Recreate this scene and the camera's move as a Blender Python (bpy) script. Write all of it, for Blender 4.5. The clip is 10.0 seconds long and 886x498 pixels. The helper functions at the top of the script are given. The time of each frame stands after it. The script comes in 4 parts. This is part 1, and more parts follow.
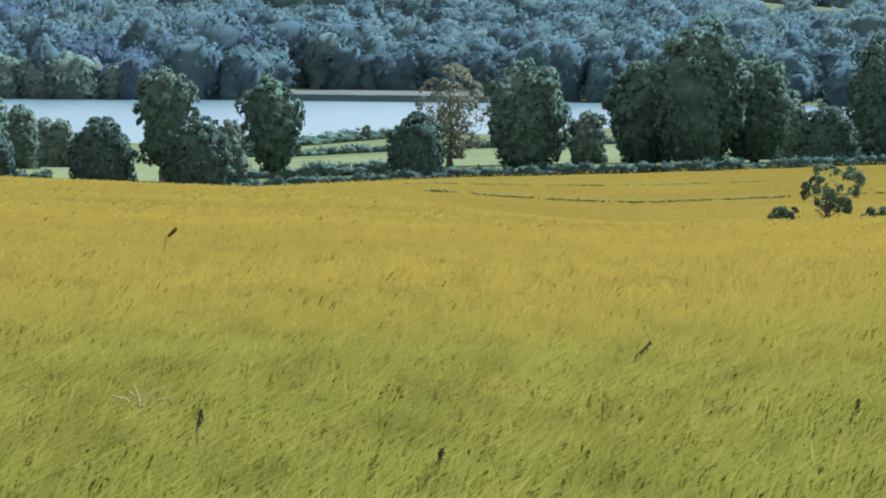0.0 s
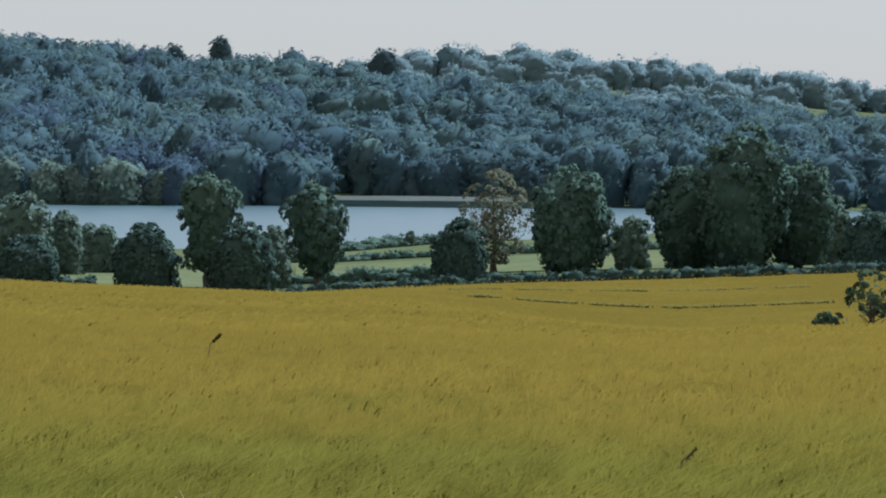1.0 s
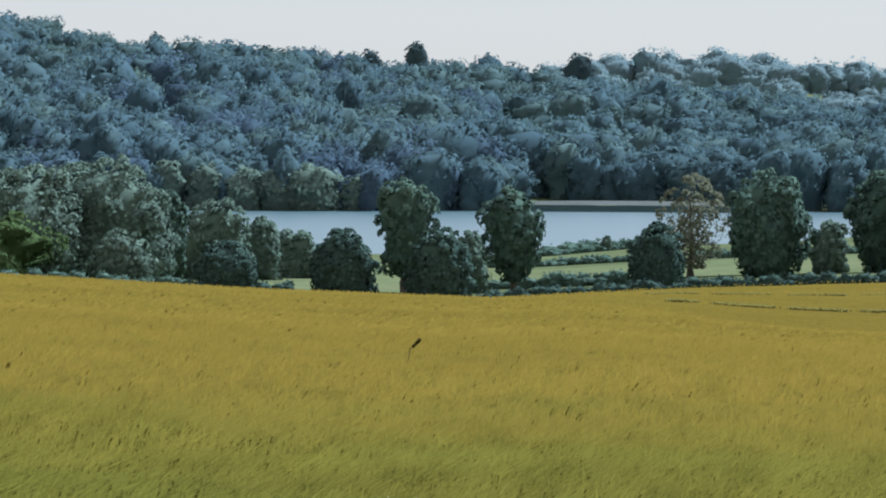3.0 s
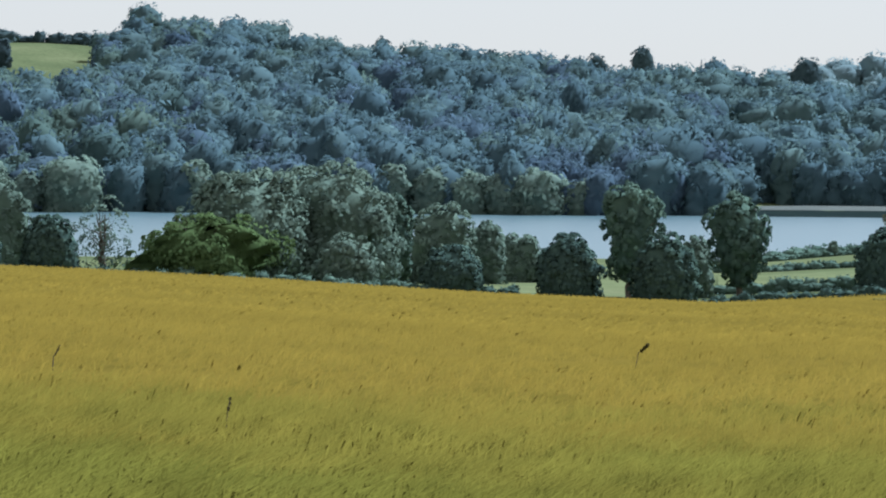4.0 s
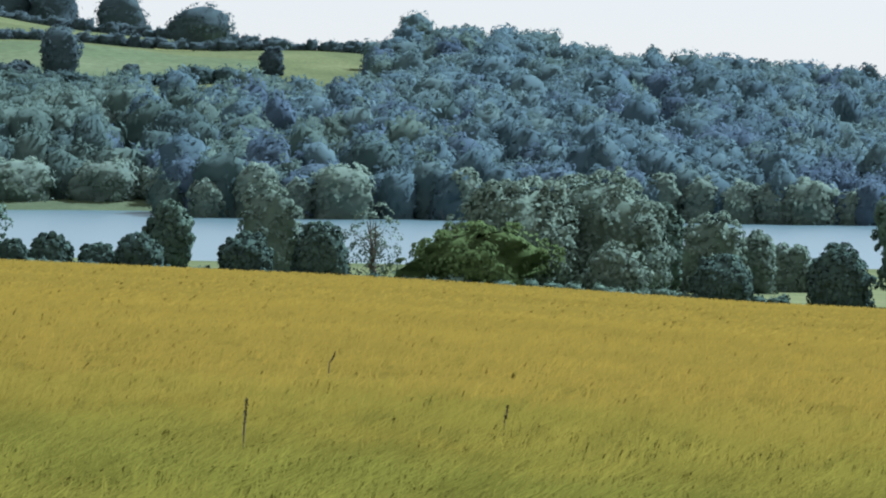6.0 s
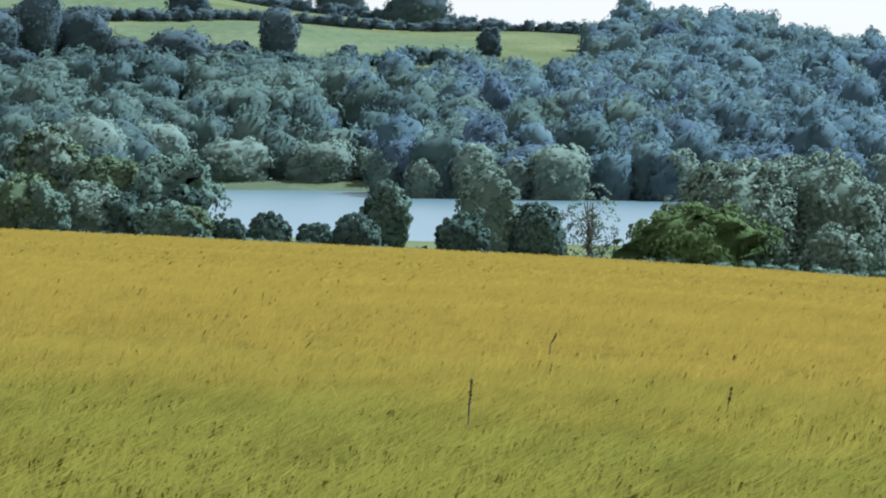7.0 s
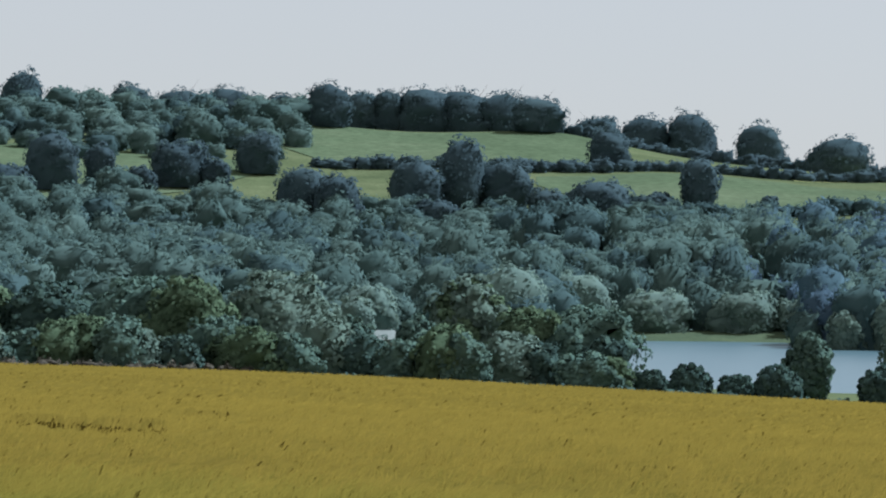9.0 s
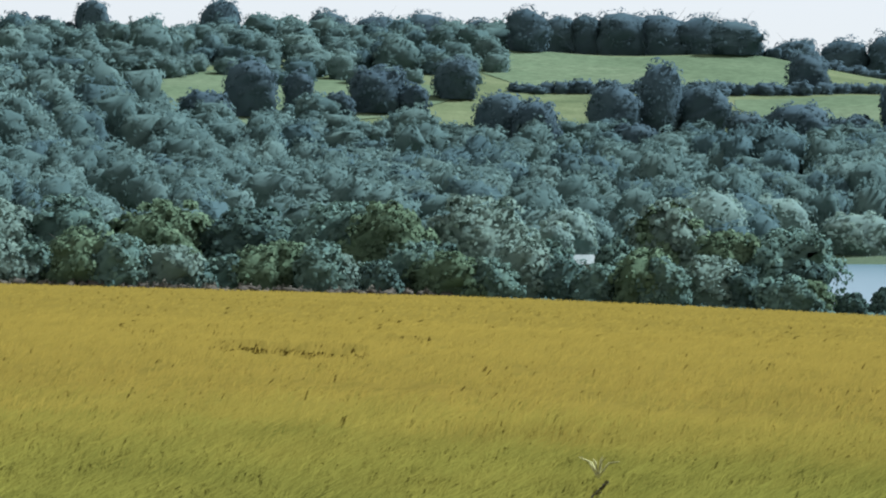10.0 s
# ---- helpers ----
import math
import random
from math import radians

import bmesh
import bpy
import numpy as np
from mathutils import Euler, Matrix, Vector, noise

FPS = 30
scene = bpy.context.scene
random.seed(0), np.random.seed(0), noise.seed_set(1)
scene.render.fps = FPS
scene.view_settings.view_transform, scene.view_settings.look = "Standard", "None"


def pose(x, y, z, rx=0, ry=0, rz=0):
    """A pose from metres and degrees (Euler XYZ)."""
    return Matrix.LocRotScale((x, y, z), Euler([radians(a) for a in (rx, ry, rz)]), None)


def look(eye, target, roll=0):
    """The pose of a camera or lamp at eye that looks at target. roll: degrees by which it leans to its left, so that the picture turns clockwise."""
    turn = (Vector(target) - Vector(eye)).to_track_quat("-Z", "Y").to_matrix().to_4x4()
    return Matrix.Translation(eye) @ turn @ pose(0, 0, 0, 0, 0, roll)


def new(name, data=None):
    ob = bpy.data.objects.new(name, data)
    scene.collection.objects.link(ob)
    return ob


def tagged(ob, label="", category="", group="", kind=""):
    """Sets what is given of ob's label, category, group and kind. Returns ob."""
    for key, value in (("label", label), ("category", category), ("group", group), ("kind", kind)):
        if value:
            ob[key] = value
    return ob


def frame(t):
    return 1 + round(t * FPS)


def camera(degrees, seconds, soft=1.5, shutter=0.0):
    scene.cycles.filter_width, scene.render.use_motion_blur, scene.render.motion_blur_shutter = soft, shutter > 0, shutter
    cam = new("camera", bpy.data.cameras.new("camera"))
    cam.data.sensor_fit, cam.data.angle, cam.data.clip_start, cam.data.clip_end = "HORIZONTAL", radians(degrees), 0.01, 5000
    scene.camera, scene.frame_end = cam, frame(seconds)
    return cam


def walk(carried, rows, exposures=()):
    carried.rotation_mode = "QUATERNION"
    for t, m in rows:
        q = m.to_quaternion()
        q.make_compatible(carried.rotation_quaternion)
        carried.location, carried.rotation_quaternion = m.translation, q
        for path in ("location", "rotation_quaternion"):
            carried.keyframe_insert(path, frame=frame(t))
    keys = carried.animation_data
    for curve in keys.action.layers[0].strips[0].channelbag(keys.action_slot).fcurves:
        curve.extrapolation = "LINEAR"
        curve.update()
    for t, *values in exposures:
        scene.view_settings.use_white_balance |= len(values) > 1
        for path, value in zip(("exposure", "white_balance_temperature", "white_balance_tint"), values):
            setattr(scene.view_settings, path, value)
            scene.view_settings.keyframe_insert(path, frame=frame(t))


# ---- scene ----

def stand(yaw, pitch, roll):
    """The camera held at arm's length by someone who turns on the spot."""
    a = radians(yaw)
    return pose(-0.71 * math.sin(a), 0.71 * (math.cos(a) - 1), EYE, 90 + pitch, 0, yaw) @ pose(0, 0, 0, 0, 0, roll)


EYE = 1.7
cam = camera(13.76, 10.0, soft=2.1)
walk(cam, [(t, stand(yaw, pitch, roll)) for t, yaw, pitch, roll in (
    (0.0, 0.000, -3.606, 0.648),
    (0.5, 0.347, -3.097, 0.539),
    (1.0, 0.699, -1.966, 0.608),
    (1.5, 1.222, -2.252, 0.431),
    (2.0, 2.537, -2.623, 0.277),
    (2.2, 2.840, -2.532, 0.250),
    (3.3, 4.499, -1.811, 0.288),
    (3.5, 5.231, -1.822, 0.233),
    (4.0, 7.274, -1.871, 0.447),
    (4.5, 8.322, -2.131, 0.186),
    (5.0, 9.326, -2.074, 0.226),
    (5.2, 9.716, -1.941, 0.172),
    (6.3, 12.441, -1.790, 0.795),
    (6.5, 13.222, -1.902, 0.748),
    (7.0, 14.851, -2.119, 0.754),
    (7.5, 15.733, -2.020, 0.891),
    (8.0, 17.632, -1.603, 1.063),
    (8.3, 18.640, -0.830, 0.950),
    (8.5, 19.355, -0.025, 0.913),
    (9.0, 21.431, 0.151, 0.786),
    (9.5, 24.021, 0.084, 0.445),
    (10.0, 24.512, -1.058, 0.448),
)], exposures=(
    (0.0, 1.38, 5000, 10), (0.5, 1.0, 5000, 10), (1.0, 0.56, 5000, 10), (1.5, 0.68, 5000, 10), (2.0, 1.0, 5000, 10), (3.5, 0.76, 5000, 10), (4.5, 1.1, 5000, 10), (5.0, 1.08, 5000, 10), (6.5, 1.14, 5000, 10), (7.0, 1.28, 5000, 10), (7.5, 1.28, 5000, 10), (8.0, 1.06, 5000, 10), (8.5, 0.63, 5000, 10), (9.5, 0.7, 5000, 10), (10.0, 1.12, 5000, 10),
))

# ---------------------------------------------------------------- light
SUN_AZ, SUN_EL = -38, 48          # degrees to the left of +Y, and above the horizon
world = bpy.data.worlds.new("sky")
scene.world = world
world.use_nodes = True
wn = world.node_tree.nodes
sky = wn.new("ShaderNodeTexSky")
sky.sky_type = "NISHITA"
sky.sun_disc = False
sky.sun_elevation = radians(SUN_EL)
sky.sun_rotation = radians(-SUN_AZ)
sky.air_density, sky.dust_density, sky.ozone_density = 1.0, 0.7, 1.0
veil = wn.new("ShaderNodeMix")                # thin even summer haze over the blue
veil.data_type = "RGBA"
veil.inputs[0].default_value = 0.85
veil.inputs[7].default_value = (6.7, 5.75, 4.45, 1)
world.node_tree.links.new(sky.outputs[0], veil.inputs[6])
world.node_tree.links.new(veil.outputs[2], wn["Background"].inputs[0])
wn["Background"].inputs[1].default_value = 0.067
sun = new("sun", bpy.data.lights.new("sun", "SUN"))
sun.data.energy, sun.data.angle, sun.data.color = 5.0, radians(0.6), (1.0, 0.95, 0.86)
sa, se = radians(SUN_AZ), radians(SUN_EL)
sun.matrix_world = look((-90 * math.sin(sa) * math.cos(se), 90 * math.cos(sa) * math.cos(se), 90 * math.sin(se)), (0, 0, 0))

# ---------------------------------------------------------------- materials
rng = np.random.default_rng(7)


def ramp(nt, fac, stops):
    n = nt.nodes.new("ShaderNodeValToRGB")
    e = n.color_ramp.elements
    while len(e) < len(stops):
        e.new(0.5)
    for el, (p, c) in zip(e, stops):
        el.position, el.color = p, (*c, 1)
    nt.links.new(fac, n.inputs[0])
    return n.outputs[0]


def noise_of(nt, scale, detail=4, rough=0.6, vec=None):
    n = nt.nodes.new("ShaderNodeTexNoise")
    n.inputs["Scale"].default_value, n.inputs["Detail"].default_value, n.inputs["Roughness"].default_value = scale, detail, rough
    if vec is None:
        vec = nt.nodes.new("ShaderNodeNewGeometry").outputs["Position"]
    nt.links.new(vec, n.inputs["Vector"])
    return n.outputs["Fac"]


def mixed(nt, fac, a, b, mode="MIX"):
    n = nt.nodes.new("ShaderNodeMix")
    n.data_type, n.blend_type = "RGBA", mode
    for value, sock in ((fac, n.inputs[0]), (a, n.inputs[6]), (b, n.inputs[7])):
        if isinstance(value, bpy.types.NodeSocket):
            nt.links.new(value, sock)
        else:
            sock.default_value = value if isinstance(value, (int, float)) else (*value, 1)
    return n.outputs[2]


def blank(name):
    m = bpy.data.materials.new(name)
    m.use_nodes = True
    nt = m.node_tree
    return m, nt, nt.nodes["Principled BSDF"], nt.nodes["Material Output"]


def foliage(name, dark, mid, light, patch=0.25, glow=0.28):
    """Leaves: each leaf differs a little, the crown in patches; light passes through them."""
    m, nt, bsdf, out = blank(name)
    geo = nt.nodes.new("ShaderNodeNewGeometry")
    c = ramp(nt, geo.outputs["Random Per Island"], ((0.0, dark), (0.55, mid), (1.0, light)))
    c = mixed(nt, ramp(nt, noise_of(nt, patch), ((0.35, (0, 0, 0)), (0.68, (1, 1, 1)))), c,
              mixed(nt, 0.5, mid, light))
    c = mixed(nt, ramp(nt, noise_of(nt, patch * 3.5, 2, 0.5), ((0.4, (0, 0, 0)), (0.62, (0.5, 0.5, 0.5)))), c, dark)
    tint = nt.nodes.new("ShaderNodeObjectInfo").outputs["Random"]
    c = mixed(nt, ramp(nt, tint, ((0, (0, 0, 0)), (1, (0.35, 0.35, 0.35)))), c, dark)
    nt.nodes.remove(bsdf)
    matt = nt.nodes.new("ShaderNodeBsdfDiffuse")
    nt.links.new(c, matt.inputs[0])
    tr = nt.nodes.new("ShaderNodeBsdfTranslucent")
    nt.links.new(mixed(nt, 0.55, c, light), tr.inputs[0])
    mx = nt.nodes.new("ShaderNodeMixShader")
    mx.inputs[0].default_value = glow
    nt.links.new(matt.outputs[0], mx.inputs[1])
    nt.links.new(tr.outputs[0], mx.inputs[2])
    nt.links.new(mx.outputs[0], out.inputs[0])
    return m


def earthy(name, stops, scale, fine, rough=0.9, bump=0.3, spec=0.2):
    m, nt, bsdf, out = blank(name)
    c = ramp(nt, noise_of(nt, scale, 6, 0.65), stops)
    f = noise_of(nt, fine, 5, 0.7)
    c = mixed(nt, 0.5, c, ramp(nt, f, ((0.3, (0.25, 0.25, 0.25)), (0.7, (0.75, 0.75, 0.75)))), "OVERLAY")
    nt.links.new(c, bsdf.inputs["Base Color"])
    bsdf.inputs["Roughness"].default_value = rough
    bsdf.inputs["Specular IOR Level"].default_value = spec
    b = nt.nodes.new("ShaderNodeBump")
    b.inputs["Strength"].default_value = bump
    nt.links.new(f, b.inputs["Height"])
    nt.links.new(b.outputs[0], bsdf.inputs["Normal"])
    return m


MEADOW = earthy("meadow", ((0.3, (0.06, 0.075, 0.036)), (0.5, (0.085, 0.102, 0.048)), (0.7, (0.112, 0.126, 0.062))), 0.03, 0.6, spec=0.0)
PASTURE_GRASS = earthy("pasture_grass", ((0.3, (0.064, 0.086, 0.046)), (0.5, (0.079, 0.104, 0.056)), (0.7, (0.098, 0.12, 0.067))), 0.012, 0.25, bump=0.15, spec=0.0)
HAY = earthy("hay_meadow", ((0.3, (0.20, 0.24, 0.09)), (0.55, (0.27, 0.28, 0.12)), (0.75, (0.33, 0.32, 0.15))), 0.02, 0.4, bump=0.15, spec=0.0)
MOWN = earthy("mown_meadow", ((0.3, (0.085, 0.105, 0.05)), (0.55, (0.108, 0.125, 0.06)), (0.75, (0.13, 0.14, 0.072))), 0.02, 0.4, bump=0.15, spec=0.0)
BEACH = earthy("beach", ((0.3, (0.078, 0.088, 0.08)), (0.6, (0.1, 0.11, 0.1)), (0.8, (0.06, 0.068, 0.064))), 0.06, 1.2, spec=0.0)
REEDS = earthy("reeds", ((0.3, (0.05, 0.068, 0.04)), (0.6, (0.07, 0.09, 0.05)), (0.8, (0.09, 0.108, 0.06))), 0.08, 0.9, spec=0.0)
# dark shore colour; along the far bank it paints the trees' shade
SHORE_DARK = earthy("dark_shore", ((0.3, (0.01, 0.016, 0.016)), (0.7, (0.016, 0.024, 0.022))), 0.1, 1.5, rough=0.95, spec=0.0)
BARK = earthy("bark", ((0.3, (0.06, 0.05, 0.04)), (0.6, (0.13, 0.11, 0.085)), (0.8, (0.2, 0.18, 0.14))), 1.5, 9.0, bump=0.6)
# dark colour of added blades that stand in for shade in wheel tracks
TRACK = earthy("track_shade_blades", ((0.3, (0.1, 0.088, 0.022)), (0.7, (0.14, 0.118, 0.028))), 8.0, 60.0, spec=0.0)
WEED = earthy("dead_weed", ((0.3, (0.05, 0.045, 0.016)), (0.7, (0.1, 0.085, 0.03))), 8.0, 60.0)
HAWTHORN = foliage("hawthorn_leaves", (0.043, 0.068, 0.062), (0.057, 0.09, 0.075), (0.09, 0.132, 0.092), 0.5, glow=0.1)
OAK = foliage("oak_leaves", (0.066, 0.104, 0.088), (0.092, 0.142, 0.112), (0.142, 0.198, 0.136), 0.35, glow=0.18)
SALLOW = foliage("sallow_leaves", (0.098, 0.138, 0.112), (0.13, 0.178, 0.138), (0.174, 0.228, 0.168), 0.4, glow=0.2)
LIME = foliage("yellowish_leaves", (0.058, 0.09, 0.035), (0.084, 0.125, 0.048), (0.12, 0.168, 0.065), 0.4, glow=0.28)
ASHLEAF = foliage("browning_ash_leaves", (0.125, 0.135, 0.09), (0.16, 0.168, 0.112), (0.195, 0.2, 0.135), 0.4, glow=0.4)
WILLOW = foliage("willow_leaves", (0.137, 0.191, 0.167), (0.176, 0.239, 0.196), (0.22, 0.289, 0.215), 0.05, glow=0.38)
# far woods: haze blued into the leaves, in shaded and paler lit tones
WOOD_HAZE = foliage("hazy_woodland_leaves", (0.07, 0.111, 0.136), (0.091, 0.143, 0.161), (0.12, 0.179, 0.181), 0.02, glow=0.3)
WOOD_SHADED = foliage("shaded_woodland_leaves", (0.064, 0.095, 0.134), (0.081, 0.12, 0.152), (0.102, 0.148, 0.17), 0.02, glow=0.3)
WOOD_PALE_HAZE = foliage("pale_hazy_woodland_leaves", (0.08, 0.123, 0.133), (0.104, 0.154, 0.157), (0.129, 0.189, 0.172), 0.02, glow=0.3)
# hillside woods: base colours lifted and blued to carry the haze
GROVE = foliage("hazy_hillside_leaves", (0.07, 0.108, 0.098), (0.091, 0.136, 0.119), (0.119, 0.168, 0.14), 0.02, glow=0.34)
GROVE_DARK = foliage("dark_hazy_hillside_leaves", (0.057, 0.09, 0.093), (0.073, 0.113, 0.111), (0.095, 0.142, 0.129), 0.02, glow=0.34)
GROVE_PALE = foliage("pale_hazy_hillside_leaves", (0.087, 0.13, 0.117), (0.112, 0.162, 0.14), (0.141, 0.198, 0.161), 0.02, glow=0.34)
# pasture and skyline trees: bluish haze mixed into the leaf colour
HILL_TREE = foliage("hazy_hill_tree_leaves", (0.06, 0.087, 0.1), (0.075, 0.108, 0.116), (0.097, 0.136, 0.132), 0.02, glow=0.34)
# air haze over the furthest ridge, painted into the leaves as pale blue-green
RIDGE_HAZE = foliage("hazy_ridge_leaves", (0.19, 0.26, 0.28), (0.21, 0.285, 0.3), (0.23, 0.305, 0.31), 0.02, glow=0.45)
OLIVE = foliage("olive_leaves", (0.064, 0.096, 0.056), (0.09, 0.128, 0.072), (0.132, 0.178, 0.1), 0.4, glow=0.2)
BRAMBLE = foliage("browning_bramble_leaves", (0.07, 0.062, 0.05), (0.1, 0.088, 0.066), (0.13, 0.125, 0.085), 0.5)


def lake_water():
    m, nt, bsdf, out = blank("lake_water")
    bsdf.inputs["Base Color"].default_value = (0.08, 0.13, 0.145, 1)
    bsdf.inputs["Roughness"].default_value = 0.28
    bsdf.inputs["IOR"].default_value = 1.33
    geo = nt.nodes.new("ShaderNodeNewGeometry").outputs["Position"]
    sc = nt.nodes.new("ShaderNodeMapping")
    sc.inputs["Scale"].default_value = (0.25, 1.0, 1.0)
    nt.links.new(geo, sc.inputs[0])
    b = nt.nodes.new("ShaderNodeBump")
    b.inputs["Strength"].default_value, b.inputs["Distance"].default_value = 0.15, 0.3
    nt.links.new(noise_of(nt, 0.5, 4, 0.6, sc.outputs[0]), b.inputs["Height"])
    nt.links.new(b.outputs[0], bsdf.inputs["Normal"])
    return m


WALL = earthy("shed_wall", ((0.3, (0.2, 0.22, 0.18)), (0.7, (0.28, 0.3, 0.25))), 0.8, 9.0, bump=0.1)
ROOF = earthy("shed_roof", ((0.3, (0.13, 0.15, 0.13)), (0.7, (0.19, 0.21, 0.185))), 0.9, 7.0, rough=0.6, bump=0.2)
STRAW = earthy("dry_straw", ((0.3, (0.34, 0.32, 0.13)), (0.7, (0.45, 0.42, 0.18))), 8.0, 60.0, bump=0.1, spec=0.1)
LAKE = lake_water()


def barley_look(name, green, gold):
    """Barley coloured by distance to fit the camera's view: green stems near, golden ears further out."""
    m, nt, bsdf, out = blank(name)
    geo = nt.nodes.new("ShaderNodeNewGeometry")
    ln = nt.nodes.new("ShaderNodeVectorMath")
    ln.operation = "LENGTH"
    nt.links.new(geo.outputs["Position"], ln.inputs[0])
    w = nt.nodes.new("ShaderNodeMath")
    w.operation = "MULTIPLY_ADD"
    nt.links.new(noise_of(nt, 0.3, 5, 0.65), w.inputs[0])
    w.inputs[1].default_value = 34.0
    nt.links.new(ln.outputs["Value"], w.inputs[2])
    k = nt.nodes.new("ShaderNodeMapRange")
    k.interpolation_type = "SMOOTHSTEP"
    k.inputs[1].default_value, k.inputs[2].default_value = 25.0, 52.0
    nt.links.new(w.outputs[0], k.inputs[0])
    var = ramp(nt, geo.outputs["Random Per Island"], ((0, (0.45, 0.45, 0.45)), (0.5, (0.49, 0.49, 0.49)), (1, (0.54, 0.54, 0.54))))
    c = mixed(nt, 0.6, mixed(nt, k.outputs[0], green, gold), var, "OVERLAY")
    c = mixed(nt, 0.5, c, ramp(nt, noise_of(nt, 0.05, 4, 0.6), ((0.35, (0.43, 0.43, 0.43)), (0.65, (0.56, 0.56, 0.56)))), "OVERLAY")
    c = mixed(nt, 0.5, c, ramp(nt, noise_of(nt, 0.5, 4, 0.6), ((0.3, (0.42, 0.42, 0.42)), (0.65, (0.55, 0.55, 0.55)))), "OVERLAY")
    # shade of hollows between the ears, painted as dark mottles, strongest near the camera
    head = nt.nodes.new("ShaderNodeMapRange")
    for p, value in zip((1, 2, 3, 4), (14.0, 60.0, 0.9, 0.25)):
        head.inputs[p].default_value = value
    nt.links.new(ln.outputs["Value"], head.inputs[0])
    thin = nt.nodes.new("ShaderNodeMath")
    thin.operation = "MULTIPLY"
    rows = nt.nodes.new("ShaderNodeMapping")
    rows.inputs["Scale"].default_value = (1.0, 0.3, 1.0)
    nt.links.new(geo.outputs["Position"], rows.inputs[0])
    nt.links.new(ramp(nt, noise_of(nt, 2.6, 3, 0.6, rows.outputs[0]), ((0.47, (0, 0, 0)), (0.7, (0.75, 0.75, 0.75)))), thin.inputs[0])
    nt.links.new(head.outputs[0], thin.inputs[1])
    c = mixed(nt, thin.outputs[0], c, tuple(0.5 * g for g in green))
    nt.nodes.remove(bsdf)
    matt = nt.nodes.new("ShaderNodeBsdfDiffuse")
    nt.links.new(c, matt.inputs[0])
    tr = nt.nodes.new("ShaderNodeBsdfTranslucent")
    nt.links.new(c, tr.inputs[0])
    mx = nt.nodes.new("ShaderNodeMixShader")
    mx.inputs[0].default_value = 0.5
    nt.links.new(matt.outputs[0], mx.inputs[1])
    nt.links.new(tr.outputs[0], mx.inputs[2])
    nt.links.new(mx.outputs[0], out.inputs[0])
    return m


EARS = barley_look("barley_ears", (0.184, 0.18, 0.03), (0.25, 0.188, 0.031))
BLADES = barley_look("barley_leaves", (0.158, 0.16, 0.028), (0.228, 0.171, 0.029))

# ---------------------------------------------------------------- the lie of the land
def at(az, d):
    """x and y of a place d metres off, az degrees to the left of +Y."""
    a = np.radians(az)
    return -np.sin(a) * d, np.cos(a) * d


CROP = 0.85                       # height of the barley
WATER = EYE - 20.9
EDGE = 300.0                      # how far the barley reaches
EDGE_AZ = (-30, -10, -6.8, -3.6, -0.1, 3, 6.5, 9.5, 13, 16.5, 20, 24, 28, 33, 60)
EDGE_EL = (-1.9, -2.0, -2.14, -2.29, -2.45, -2.64, -2.53, -2.36, -2.18, -2.06, -1.92, -1.78, -1.70, -1.58, -1.4)
FAR_D = (900, 1000, 1150, 1300, 1450, 1600, 1800, 2200, 3000, 4600)
FAR_AZ = (-40, -6, -3, 0, 4, 8, 12, 16, 20, 24, 28, 33, 70)
FAR_Z = np.array((
    (-19, -17, -14, -10, -7, -4, 1, 5, 4, 0),
    (-22, -17, -14, -11, -9, -6, 0, 10, 6, 0),
    (-22, -17, -12, -9, -6, -3, 5, 21, 10, 0),
    (-22, -20.3, -10, -2, 3, 4, 11, 28, 18, 0),
    (-22, -17, -4, 5, 12, 12, 11, 12, 10, 0),
    (-22, -12, 1, 13, 19, 18, 14, 12, 10, 0),
    (-22, -11, 3, 14, 31.5, 32, 26, 16, 10, 0),
    (-22, -11, 2, 18, 32, 40, 38, 20, 10, 0),
    (-22, -11, 0, 15, 34, 55, 52, 24, 10, 0),
    (-21, -11, -4, 16, 36, 57, 60, 26, 10, 0),
    (-19, -10, -1, 20, 40, 58, 62, 28, 10, 0),
    (-19, -10, -1, 20, 40, 58, 62, 28, 10, 0),
    (-19, -10, -1, 20, 40, 58, 62, 28, 10, 0)), float)
SHORE_AZ = (-30, -4, -1.5, 0.8, 2.4, 4, 7, 12, 16, 18.5, 21, 24, 60)
SHORE_D = (760, 740, 670, 630, 578, 590, 590, 575, 570, 575, 700, 860, 860)


def smooth(x, a, b):
    s = np.clip((x - a) / (b - a), 0, 1)
    return s * s * (3 - 2 * s)


def crop_top(az, d):
    """Top of the barley over the eye's level (below it: negative)."""
    s = np.tan(np.radians(-np.interp(az, EDGE_AZ, EDGE_EL))) - 0.85 / EDGE
    dip = (1 - smooth(az, -3.5, 3.0)) * np.interp(d, (0, 40, 100, 150, 175, 205, 240, 270, 300), (0, 0.25, 1.0, 1.75, 2.35, 2.9, 2.2, 1.1, 0))
    return -(0.85 + s * d) - dip


DENTS = ((27.2, 47, 0.9, 0.4), (24.9, 60, 0.9, 0.4), (26.4, 33, 0.7, 0.25), (21.0, 30, 1.6, 0.12), (3.9, 46, 2.6, 0.1), (24.2, 22, 0.8, 0.14), (9.0, 19, 1.0, 0.13), (1.0, 24, 1.3, 0.1))


WAVES = [(rng.uniform(0, 6.28), rng.uniform(0.35, 1.3), rng.uniform(0, 6.28)) for _ in range(14)]


